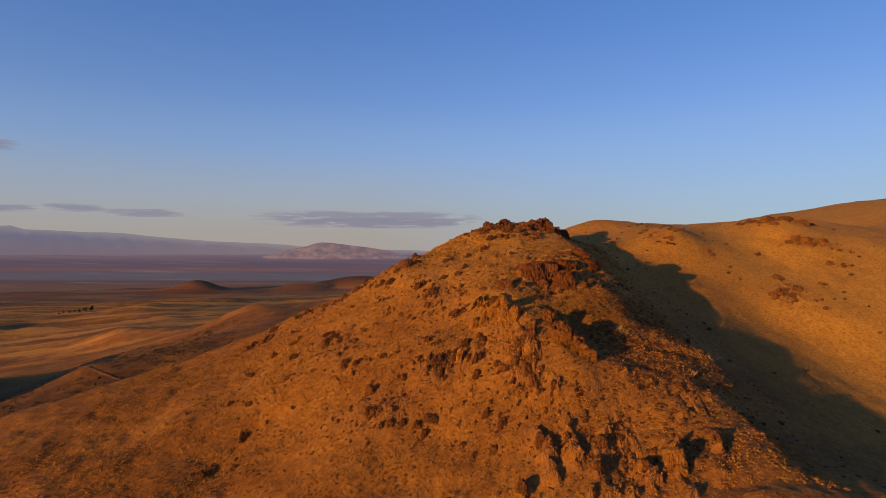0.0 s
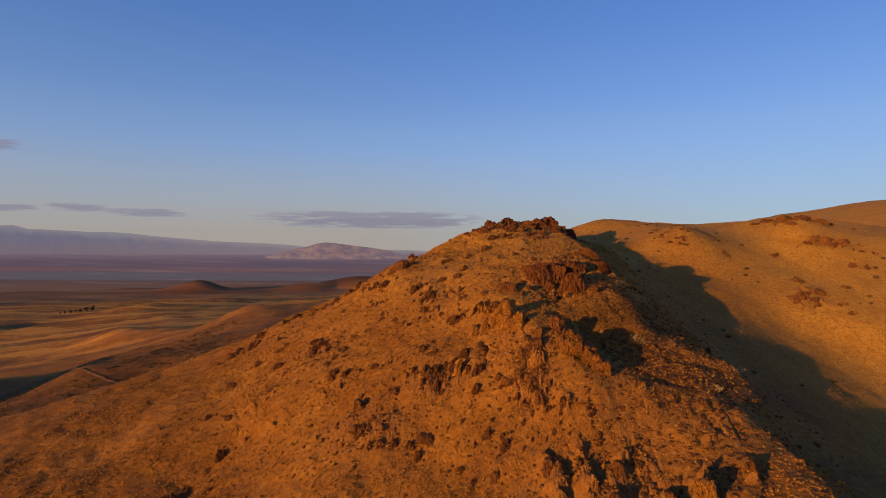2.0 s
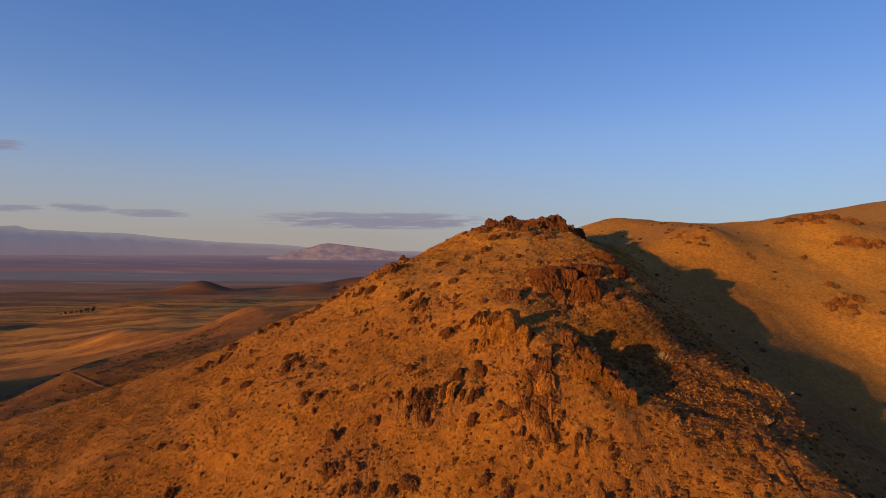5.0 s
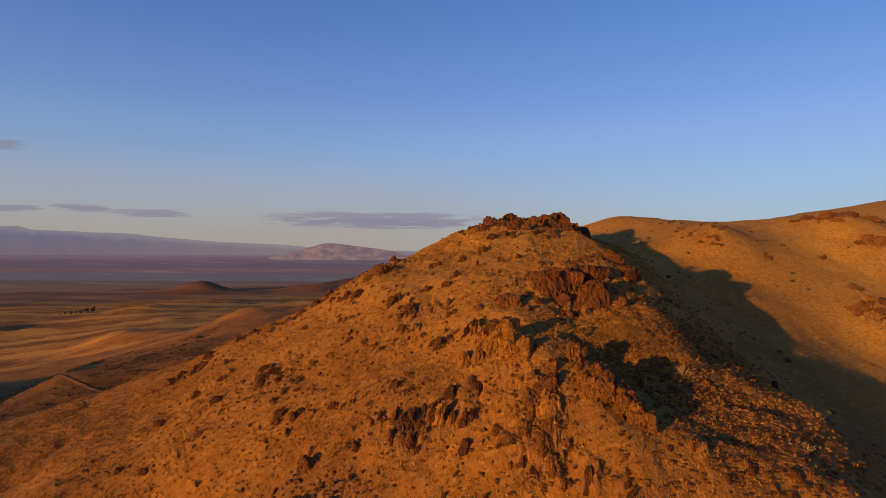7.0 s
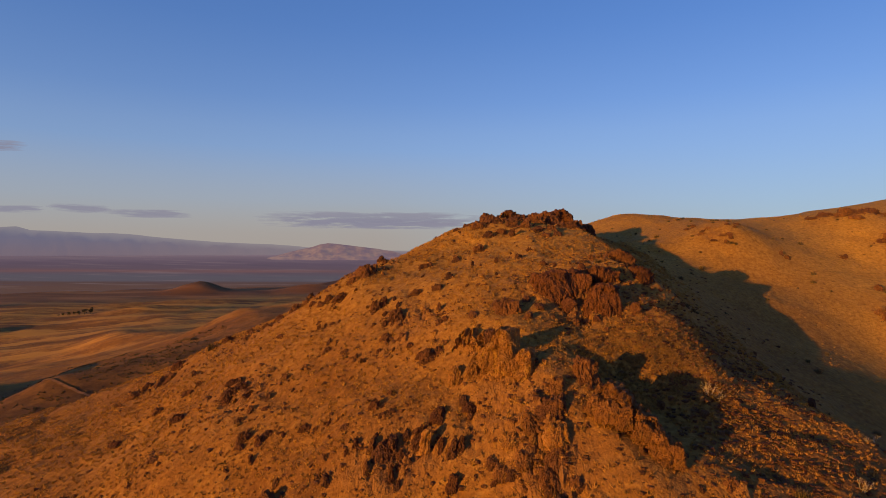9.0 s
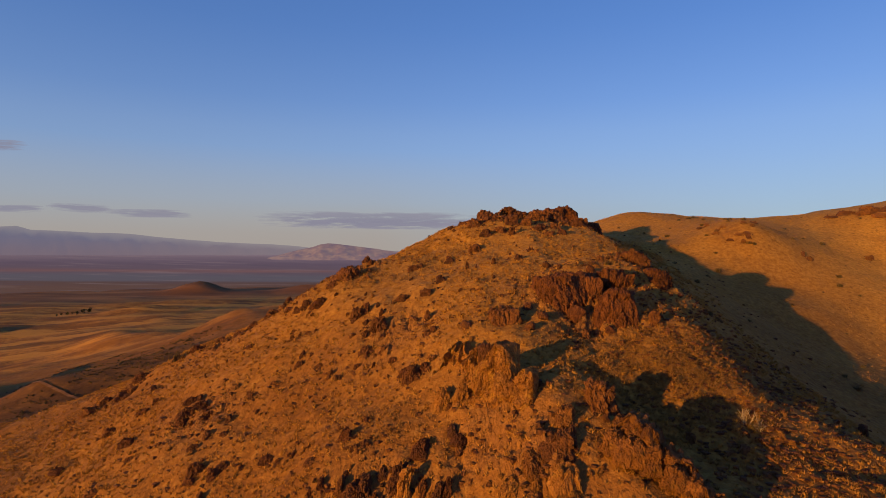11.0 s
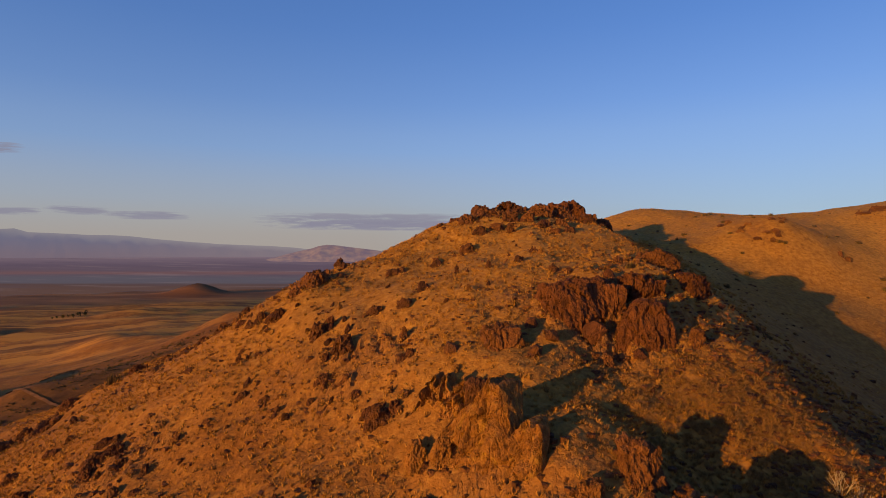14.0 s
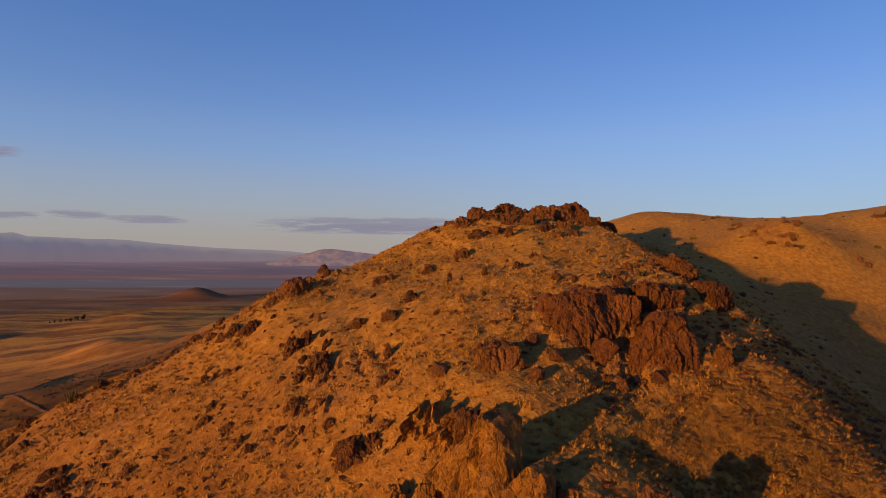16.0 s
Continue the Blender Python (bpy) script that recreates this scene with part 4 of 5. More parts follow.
# the jagged chain along the brow, and the crags of the upper flank
BROW_ROCKS = [(-21.2, 83.1, 1.9, 1.2), (-18.7, 83.0, 1.3, 0.8), (-16.8, 82.4, 0.9, 0.8), (-15.2, 82.0, 1.0, 1.0), (-13.4, 81.4, 1.3, 1.1), (-12.0, 81.0, 0.8, 0.7), (-7.6, 77.1, 1.9, 1.4), (-8.9, 77.5, 1.3, 0.9), (-9.6, 77.3, 0.9, 0.6),
              (-10.6, 78.3, 1.0, 0.6), (-5.8, 80.4, 2.6, 1.6), (-6.7, 79.3, 1.8, 1.0)]
UPPER_ROCKS = [(-12.7, 74.5, 1.0, 0.4), (-7.3, 69.1, 0.9, 0.6), (-5.5, 67.8, 1.0, 0.5), (-7.6, 73.0, 0.7, 0.3), (-3.7, 72.1, 1.4, 1.1), (-1.5, 69.5, 1.4, 1.0), (-2.4, 69.0, 0.7, 0.8), (-2.2, 67.2, 0.8, 0.8), (-0.8, 66.5, 0.7, 0.6),
               (0.0, 65.1, 0.7, 0.4), (0.1, 72.7, 1.4, 0.8), (2.3, 65.9, 0.7, 0.9), (2.7, 66.2, 0.6, 0.6), (3.7, 68.2, 0.5, 0.3), (1.4, 62.8, 1.0, 0.7), (2.2, 62.3, 0.6, 0.8), (2.6, 63.1, 0.4, 0.3), (1.0, 81.3, 1.1, 0.5),
               (3.2, 74.5, 0.7, 0.4), (5.6, 70.7, 0.5, 0.4), (11.9, 74.3, 1.0, 0.5), (-15.3, 69.3, 1.5, 0.6), (-10.6, 67.6, 0.6, 0.4), (-8.8, 67.8, 0.6, 0.3)]
for k, (x, y, w, h) in enumerate(BROW_ROCKS + UPPER_ROCKS):
    outcrop(x, y, 1.15 * w, 0.9 * w, 0.8 * h, 35 * k % 70 - 35, (0.1, 0.25), 50 + k, grain_of(w), 1.3, 0.6, 1.6, 0.5, (ROCK_MID, ROCK, ROCK)[k % 3], 7, 0.75, "", 0.3, upright=1.1)
# the rib of broken rock that runs down from the big slab
RIB = [(9.3, 54.3, 1.3, 0.7), (8.7, 52.9, 1.9, 1.1), (8.9, 51.4, 1.5, 1.2), (7.8, 52.5, 1.4, 0.8), (8.5, 50.5, 1.3, 1.1), (7.9, 51.1, 1.2, 0.7), (7.0, 51.0, 1.2, 0.7), (8.1, 49.7, 1.1, 0.9), (6.5, 52.6, 1.1, 0.6), (5.9, 51.4, 1.1, 0.6)]
for k, (x, y, w, h) in enumerate(RIB):
    outcrop(x, y, w, 1.25 * w, h, 13 * k % 50 - 25, (0.0, 0.25), 600 + k, 24, 1.1, 0.5, 2.0, (0.35, 0.6), (ROCK_TAN, ROCK, ROCK_PALE)[k % 3], 7, 0.6, "rough tan rock of the rib below the big slab", 0.35, upright=1.2)
# narrow spikes and upright shards
for k, (x, y, w, h) in enumerate([(-7.3, 70.0, 0.35, 0.7), (-2.8, 72.3, 0.5, 1.2), (2.2, 68.7, 0.5, 1.3), (9.9, 77.5, 0.6, 0.9), (-1.4, 71.1, 0.4, 0.6), (-1.7, 55.2, 0.5, 1.2), (-1.3, 54.9, 0.4, 1.4), (-0.4, 53.8, 0.5, 1.4), (0.0, 54.3, 0.5, 1.2), (0.4, 55.8, 0.6, 0.8),
                                  (2.3, 56.3, 1.1, 0.8), (-0.6, 55.5, 0.9, 0.7), (3.2, 53.7, 0.6, 1.4), (3.7, 53.8, 0.5, 1.0), (-1.8, 54.1, 0.5, 1.0), (0.1, 53.1, 0.5, 1.0), (-2.7, 55.6, 0.5, 0.7), (-4.9, 55.1, 0.5, 1.2), (-4.3, 54.4, 0.5, 0.9), (3.2, 52.0, 0.6, 0.7), (5.3, 52.1, 0.6, 0.9),
                                  (6.3, 50.9, 0.5, 0.8), (2.5, 54.3, 0.5, 1.0)]):
    outcrop(x, y, 1.1 * w, 1.5 * w, (0.62, 0.8, 0.7)[k % 3] * h, 17 * k % 40 - 20, (0.12, 0.2), 400 + k, 14, 1.1, 0.7, 2.6, 0.6, (ROCK_DARK, ROCK_MID, ROCK)[k % 3], 3, 0.8, "upright shard of dark rock standing in grass", 0.15, upright=1.6)
boulder(1.5, 54.6, 0.95, 41, ROCK_PALE, "pale grey boulder leaning among dark shards", (0.9, 0.8, 1.5))
# the eastern hill
for k, (x, y, w, h) in enumerate([(74.7, 119.0, 7.2, 1.9), (71.3, 119.3, 4.8, 1.2), (77.5, 119.5, 3.9, 1.1), (67.4, 119.0, 4.6, 0.8), (81.0, 120.5, 3.7, 0.8), (72.0, 110.0, 2.9, 1.5), (74.0, 108.8, 3.3, 1.6), (76.2, 107.9, 3.3, 1.4), (78.6, 107.2, 1.7, 0.7), (74.0, 100.4, 2.1, 2.0), (57.6, 91.7, 1.9, 1.9),
                                  (58.1, 90.0, 2.0, 1.8), (60.8, 92.2, 1.7, 1.8), (61.0, 96.4, 1.6, 1.3), (59.3, 89.0, 1.1, 0.9), (51.5, 102.1, 1.3, 1.2), (63.2, 106.9, 1.5, 1.1), (41.3, 110.2, 1.8, 0.6), (41.4, 106.0, 1.7, 0.7), (42.8, 104.2, 2.1, 0.7), (44.0, 103.0, 1.5, 0.6), (45.6, 106.2, 1.8, 0.7),
                                  (67.3, 94.2, 1.4, 1.0), (80.9, 105.5, 0.9, 0.9), (63.5, 89.1, 1.5, 1.2), (63.3, 86.9, 1.2, 0.7)]):
    r = random.Random(900 + k)
    for j in range(3 if w > 1.6 else 2):
        u = 0.55 * w * (j - 0.8) + r.gauss(0, 0.12 * w)
        outcrop(x + u, y + r.gauss(0, 0.25 * w), w * r.uniform(0.5, 0.95), w * r.uniform(0.35, 0.6), h * r.uniform(0.4, 0.75), r.uniform(-35, 35), (0.1, 0.2), 800 + 5 * k + j, 10, 1.3, 0.55, 1.5, 0.5, (ROCK_TAN, ROCK)[(k + j) % 2], 5, label="low brown rock outcrop on the sunlit far hill", sink=0.3)


# half-buried rocks where the turf breaks
def scatter(count, seed, box, accept):
    """Random places in a box, kept where accept allows."""
    r = np.random.default_rng(seed)
    out = np.empty((0, 2))
    while len(out) < count:
        p = np.stack([r.uniform(box[0], box[1], 4 * count + 50), r.uniform(box[2], box[3], 4 * count + 50)], 1)
        out = np.concatenate([out, p[r.random(len(p)) < accept(p[:, 0], p[:, 1])]])
    return out[:count], r


BURIED = [rock_mesh("half_buried_rock", (1.0, 1.3, 0.9), 120 + k, 8, 1.0, 0.8, 1.7, (0.0, 0.2), 0.35, (ROCK, ROCK, ROCK_DARK)[k % 3]) for k in range(9)]
spots, r = scatter(220, 5, (-30, 34, 40, 108), lambda x, y: 0.02 + np.clip(rockiness(x, y), 0, 1) ** 1.2)
for k, (x, y) in enumerate(spots):
    size = 0.22 + 0.5 * r.random() ** 2.2
    ob = new("half_buried_rock", BURIED[k % 9])
    ob.matrix_basis = Matrix.LocRotScale((x, y, float(ground_at(x, y)) - 0.12 * size), Euler((r.uniform(-0.2, 0.2), r.uniform(-0.2, 0.2), r.normal(0, 0.5))), (size, size * r.uniform(0.8, 1.4), size * r.uniform(0.7, 1.2)))
    tagged(ob, "half-buried red-brown rock breaking through the turf", "rock", "half-buried rocks")


# small shards in loose lines along the bedding of the flank
SHARDS = [rock_mesh("rock_shard", (0.7, 1.0, 1.0), 160 + k, 7, 1.1, 0.9, 1.5, (0.15, 0.25), 0.5, (ROCK, ROCK_MID, ROCK_PALE)[k % 3]) for k in range(6)]
r = random.Random(77)
for x0, y0, n in [(-2, 66, 9), (-6, 60, 7), (-13, 67, 8), (-4, 75, 7), (3, 63, 8), (-18, 73, 6), (-9, 73, 7), (6, 72, 6), (-3, 56, 8), (-12, 60, 5), (4, 77, 6), (-20, 63, 5), (10, 80, 6), (-7, 50, 6), (1, 47, 7), (-14, 54, 5), (14, 74, 6), (8, 50, 9), (7, 47, 8), (9, 45, 8), (11, 44, 7), (5, 52, 8), (13, 46, 8), (10, 48, 7), (15, 44, 7), (20, 48, 7), (22, 46, 6), (23, 52, 6), (21, 56, 6), (3, 50, 6), (17, 41, 6), (12, 40, 6)]:
    for k in range(n):
        x, y = x0 + r.gauss(0, 1.5), y0 + r.gauss(0, 0.9)
        size = r.uniform(0.18, 0.55)
        ob = new("rock_shard", SHARDS[r.randrange(6)])
        ob.matrix_basis = Matrix.LocRotScale((x, y, float(ground_at(x, y)) - 0.1 * size), Euler((r.gauss(0, 0.2), r.gauss(0, 0.2), r.gauss(0, 0.5))), (size * r.uniform(0.8, 1.5), size, size * r.uniform(0.6, 1.1)))
        tagged(ob, "small angular rock shard standing in dry turf", "rock", "rock shards on the flank")


# ---- stones, grass and shrubs ----
def joined(name, base_v, base_f, places, mat, label, category, soft_faces=False):
    """Many small copies of one shape joined into one mesh; places holds rows of x, y, z, scale x y z, turn."""
    n, m = len(places), len(base_v)
    c, s = np.cos(places[:, 6]), np.sin(places[:, 6])
    v = base_v[None] * places[:, None, 3:6]
    x = v[..., 0] * c[:, None] - v[..., 1] * s[:, None] + places[:, None, 0]
    y = v[..., 0] * s[:, None] + v[..., 1] * c[:, None] + places[:, None, 1]
    z = v[..., 2] + places[:, None, 2]
    f = base_f[None] + (np.arange(n) * m)[:, None, None]
    ob = new(name, mesh_from(name, np.stack([x, y, z], -1).reshape(-1, 3), f.reshape(-1, base_f.shape[1]), mat, soft_faces))
    return tagged(ob, label, category, kind="stuff")


def stone_shape(seed):
    """An angular stone of a few flat faces."""
    r = np.random.default_rng(seed)
    v, f = sphere_grid(1)
    v = v * r.uniform(0.22, 0.5, v.shape) * (1.1, 0.9, 0.75)
    return v, np.concatenate([f[:, [0, 1, 2]], f[:, [0, 2, 3]]])


def tuft_shape(seed, blades, width):
    """A clump of bent blades, one metre high and about one across."""
    r = np.random.default_rng(seed)
    v, f = [], []
    for k in range(blades):
        a = r.uniform(0, 6.283)
        lean = r.uniform(0.15, 0.75)
        h = r.uniform(0.6, 1.0)
        bx, by = 0.22 * r.normal(size=2)
        w = width * r.uniform(0.7, 1.3)
        tx, ty = bx + lean * math.cos(a), by + lean * math.sin(a)
        px, py = -math.sin(a) * w, math.cos(a) * w
        k0 = len(v)
        v += [(bx - px, by - py, -0.15), (bx + px, by + py, -0.15), (tx, ty, h)]
        f.append((k0, k0 + 1, k0 + 2))
    return np.array(v), np.array(f)


def bunch_shape(seed, blades=14, width=0.07):
    """A bunch of dry grass, one metre across and high: narrow blades that stand and bend outward."""
    r = np.random.default_rng(seed)
    v, f = [], []
    for k in range(blades):
        a = 6.283 * k / blades + r.uniform(-0.5, 0.5)
        turn = r.uniform(0, 6.283)
        base, lean = 0.16 * r.random(), r.uniform(0.05, 0.5)
        h, w = r.uniform(0.55, 1.1), width * r.uniform(0.75, 1.3)
        c, s = math.cos(a), math.sin(a)
        px, py = w * math.cos(turn), w * math.sin(turn)
        k0 = len(v)
        v += [(base * c - px, base * s - py, -0.1), (base * c + px, base * s + py, -0.1), ((base + lean) * c, (base + lean) * s, h)]
        f.append((k0, k0 + 1, k0 + 2))
    return np.array(v), np.array(f)


def placed(spots, r, lo, hi, flat=(1.0, 1.0), sink=0.0):
    size = r.uniform(lo, hi, len(spots)) * r.uniform(0.7, 1.1, len(spots))
    z = ground_at(spots[:, 0], spots[:, 1]) - sink * size
    return np.stack([spots[:, 0], spots[:, 1], z, size, size * r.uniform(0.8, 1.2, len(spots)), size * r.uniform(flat[0], flat[1], len(spots)), r.uniform(0, 6.28, len(spots))], 1)


def scree(x, y):
    """Where the stones lie thick: the eastern edge of the spine and round the rocks."""
    edge = np.exp(-(((x - 21 - 0.1 * (y - 55)) / 5.5) ** 2 + ((y - 57) / 14) ** 2))
    return np.clip(0.03 + 0.5 * rockiness(x, y) + 0.7 * edge, 0, 1)


for k in range(3):
    spots, r = scatter(2400, 20 + k, (-32, 36, 38, 106), scree)
    joined("stones", *stone_shape(k), placed(spots, r, 0.10, 0.42, (0.5, 1.0), -0.05), (ROCK, ROCK, ROCK_DARK)[k], "loose angular stones strewn among the grass", "stones")


def turf(x, y):
    return np.clip((0.55 + 0.5 * fbm(x / 5.0, y / 5.0, 9.9, 2)) * (1 - 0.75 * np.clip(rockiness(x, y), 0, 1)), 0.05, 1)


for k in range(4):
    spots, r = scatter(10000, 30 + k, (-48, 30, 36, 106), turf)
    joined("grass", *bunch_shape(k, 12, 0.08), placed(spots, r, 0.22, 0.44, (0.35, 0.6)), TUFT, "short dry orange grass tufts covering the slope", "grass")
spots, r = scatter(4500, 35, (-84, -46, 40, 104), lambda x, y: turf(x, y) * smooth(-84, -70, x))
joined("grass", *bunch_shape(5, 8), placed(spots, r, 0.3, 0.5, (0.3, 0.45)), TUFT, "short dry orange grass tufts covering the slope", "grass")
spots, r = scatter(3000, 41, (8, 28, 44, 68), lambda x, y: np.clip(0.02 + np.exp(-(((x - 17 - 0.3 * (y - 61)) / 4.0) ** 2 + ((y - 60.5) / 3.6) ** 2)), 0, 1))
joined("bunch_grass", *bunch_shape(11, 34, 0.045), placed(spots, r, 0.20, 0.44, (0.4, 0.55)), TUFT_PALE, "pale bunch grass in thick tufts", "grass")
spots, r = scatter(12000, 42, (26, 105, 62, 140), lambda x, y: np.clip(0.5 + 0.6 * fbm(x / 7, y / 7, 3.1, 2), 0.05, 1))
joined("hill_grass", *bunch_shape(12, 7), placed(spots, r, 0.25, 0.5, (0.2, 0.35)), TUFT, "dry grass tufts on the far hill", "grass")


def shrub_mesh(seed):
    r = np.random.default_rng(seed)
    v, f = tuft_shape(seed, 90, 0.05)
    v = v * (1.0, 1.0, 0.9)
    return mesh_from("shrub", v, f, SHRUB)


SHRUBS = [shrub_mesh(60 + k) for k in range(5)]
spots, r = scatter(150, 51, (-28, 95, 44, 125), lambda x, y: 0.04 + 1.0 * np.exp(-(((x - 30 - 0.25 * (y - 66)) / 6) ** 2)) + 0.35 * (x > 45))
for k, (x, y) in enumerate(spots):
    size = r.uniform(0.25, 0.7)
    ob = new("shrub", SHRUBS[k % 5])
    ob.matrix_basis = Matrix.LocRotScale((x, y, float(ground_at(x, y))), Euler((0, 0, r.uniform(0, 6.28))), (size, size, size * r.uniform(0.6, 1.0)))
    tagged(ob, "small dark sagebrush in dry grass", "shrub", "dark shrubs")
ob = new("shrub", SHRUBS[0])
ob.matrix_basis = Matrix.LocRotScale((-22.6, 82.2, float(ground_at(-22.6, 82.2))), Euler((0, 0, 0)), (0.7, 0.7, 1.1))
tagged(ob, "upright dark bush at the brow of the slope", "shrub", "dark shrubs")


def dead_bush(x, y, size, seed):
    """A bleached bush: a fan of thin forked twigs."""
    r = np.random.default_rng(seed)
    v, f = [], []

    def twig(p, way, length, thick, depth):
        q = p + way * length
        side = np.cross(way, r.normal(size=3))
        side /= np.linalg.norm(side)
        other = np.cross(way, side)
        k0 = len(v)
        for at, w in ((p, thick), (q, thick * 0.55)):
            for a in range(3):
                v.append(at + w * (math.cos(2.094 * a) * side + math.sin(2.094 * a) * other))
        for a in range(3):
            b = (a + 1) % 3
            f.append((k0 + a, k0 + b, k0 + 3 + b, k0 + 3 + a))
        if depth:
            for _ in range(3):
                w = way + 0.45 * r.normal(size=3) + np.array((0, 0, 0.25))
                twig(q, w / np.linalg.norm(w), length * r.uniform(0.55, 0.8), thick * 0.6, depth - 1)

    for k in range(9):
        a = r.uniform(0, 6.28)
        w = np.array((math.cos(a) * 0.6, math.sin(a) * 0.6, 1.0)) + 0.2 * r.normal(size=3)
        twig(np.array((0.08 * math.cos(a), 0.08 * math.sin(a), -0.03)), w / np.linalg.norm(w), r.uniform(0.3, 0.42), 0.02, 2)
    ob = new("dead_bush", mesh_from("dead_bush", np.array(v), np.array(f), TWIG))
    ob.matrix_basis = Matrix.LocRotScale((x, y, float(ground_at(x, y))), Euler((0, 0, seed)), (size, size, size))
    return tagged(ob, "bleached dead bush of thin pale twigs", "bush", "dead bushes")


for k, (x, y, size) in enumerate([(19.8, 57.6, 1.1), (20.4, 57.4, 0.8), (25.0, 51.1, 0.85), (31.0, 58.4, 0.8), (29.4, 56.8, 0.5), (23.4, 63.6, 0.4), (26.4, 44.2, 0.35)]):
    dead_bush(x, y, size, k + 1)


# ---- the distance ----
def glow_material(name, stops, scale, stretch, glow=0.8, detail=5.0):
    """Hazy far country: the pale air before it is painted in as the surface's own glow, over a dull base."""
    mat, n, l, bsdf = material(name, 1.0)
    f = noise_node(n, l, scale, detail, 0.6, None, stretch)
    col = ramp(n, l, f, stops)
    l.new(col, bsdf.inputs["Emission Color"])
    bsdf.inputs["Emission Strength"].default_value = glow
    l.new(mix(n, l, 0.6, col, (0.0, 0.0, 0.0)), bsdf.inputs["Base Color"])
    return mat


def plain_material_far():
    """The flats: sage, a red bank and a grey lake bed in long level strips; purple and pale haze is painted in and
    glows.
    """
    mat, n, l, bsdf = material("hazy_purple_plain", 1.0)
    geo = n.new("ShaderNodeNewGeometry")
    sep = n.new("ShaderNodeSeparateXYZ")
    l.new(geo.outputs["Position"], sep.inputs[0])
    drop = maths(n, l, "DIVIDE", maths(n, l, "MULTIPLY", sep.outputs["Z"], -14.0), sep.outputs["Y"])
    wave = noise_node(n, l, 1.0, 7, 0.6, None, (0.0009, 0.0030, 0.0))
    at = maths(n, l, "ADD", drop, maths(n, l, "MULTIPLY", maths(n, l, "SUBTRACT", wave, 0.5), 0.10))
    # haze put into the colour: stops pale towards the horizon
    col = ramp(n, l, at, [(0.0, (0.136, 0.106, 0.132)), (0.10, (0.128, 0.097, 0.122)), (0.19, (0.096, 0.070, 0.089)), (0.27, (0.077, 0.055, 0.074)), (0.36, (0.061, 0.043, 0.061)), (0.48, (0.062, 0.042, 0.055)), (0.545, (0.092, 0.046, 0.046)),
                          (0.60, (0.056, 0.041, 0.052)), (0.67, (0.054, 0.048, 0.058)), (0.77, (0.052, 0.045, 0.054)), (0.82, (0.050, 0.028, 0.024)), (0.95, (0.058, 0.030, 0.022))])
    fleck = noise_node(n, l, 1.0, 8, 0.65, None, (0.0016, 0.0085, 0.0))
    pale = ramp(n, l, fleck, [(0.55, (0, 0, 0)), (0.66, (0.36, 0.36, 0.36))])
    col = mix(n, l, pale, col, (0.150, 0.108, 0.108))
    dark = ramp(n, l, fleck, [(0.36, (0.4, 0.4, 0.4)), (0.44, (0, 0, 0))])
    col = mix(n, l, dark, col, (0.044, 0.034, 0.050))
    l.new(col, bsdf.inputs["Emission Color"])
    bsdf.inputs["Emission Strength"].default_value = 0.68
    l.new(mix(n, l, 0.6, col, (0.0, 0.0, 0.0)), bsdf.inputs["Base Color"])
    return mat


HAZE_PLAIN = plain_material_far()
# sunlit pink and bluer shaded tones are put into the glow, spread by noise
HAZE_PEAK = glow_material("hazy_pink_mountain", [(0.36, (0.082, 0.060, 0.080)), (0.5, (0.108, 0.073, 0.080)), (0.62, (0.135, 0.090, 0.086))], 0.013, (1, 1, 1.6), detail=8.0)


def range_material():
    """Far hills whose blue haze, paler and pinker at the foot, is painted into colour and glow."""
    mat, n, l, bsdf = material("hazy_blue_range", 1.0)
    geo = n.new("ShaderNodeNewGeometry")
    sep = n.new("ShaderNodeSeparateXYZ")
    l.new(geo.outputs["Position"], sep.inputs[0])
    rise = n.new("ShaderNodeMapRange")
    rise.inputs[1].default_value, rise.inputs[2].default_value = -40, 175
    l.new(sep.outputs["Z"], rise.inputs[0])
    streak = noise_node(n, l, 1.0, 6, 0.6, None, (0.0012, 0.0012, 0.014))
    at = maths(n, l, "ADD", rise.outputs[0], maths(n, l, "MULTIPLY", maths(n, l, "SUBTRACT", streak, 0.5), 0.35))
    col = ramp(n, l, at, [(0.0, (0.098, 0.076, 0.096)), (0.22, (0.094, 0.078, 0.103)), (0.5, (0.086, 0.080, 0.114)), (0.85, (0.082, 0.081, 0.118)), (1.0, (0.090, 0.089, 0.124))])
    # thicker haze eastward, painted as a paler colour
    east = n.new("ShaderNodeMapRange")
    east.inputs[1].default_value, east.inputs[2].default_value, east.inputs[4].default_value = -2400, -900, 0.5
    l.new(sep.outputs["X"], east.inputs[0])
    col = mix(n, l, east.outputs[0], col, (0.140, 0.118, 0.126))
    # crest painted towards the sky's haze tone to soften its edge
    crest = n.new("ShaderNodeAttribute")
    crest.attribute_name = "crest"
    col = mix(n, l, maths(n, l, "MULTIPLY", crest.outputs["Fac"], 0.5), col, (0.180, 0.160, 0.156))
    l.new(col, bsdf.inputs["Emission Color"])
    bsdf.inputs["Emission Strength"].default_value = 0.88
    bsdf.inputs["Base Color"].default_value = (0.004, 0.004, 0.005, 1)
    return mat


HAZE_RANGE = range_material()


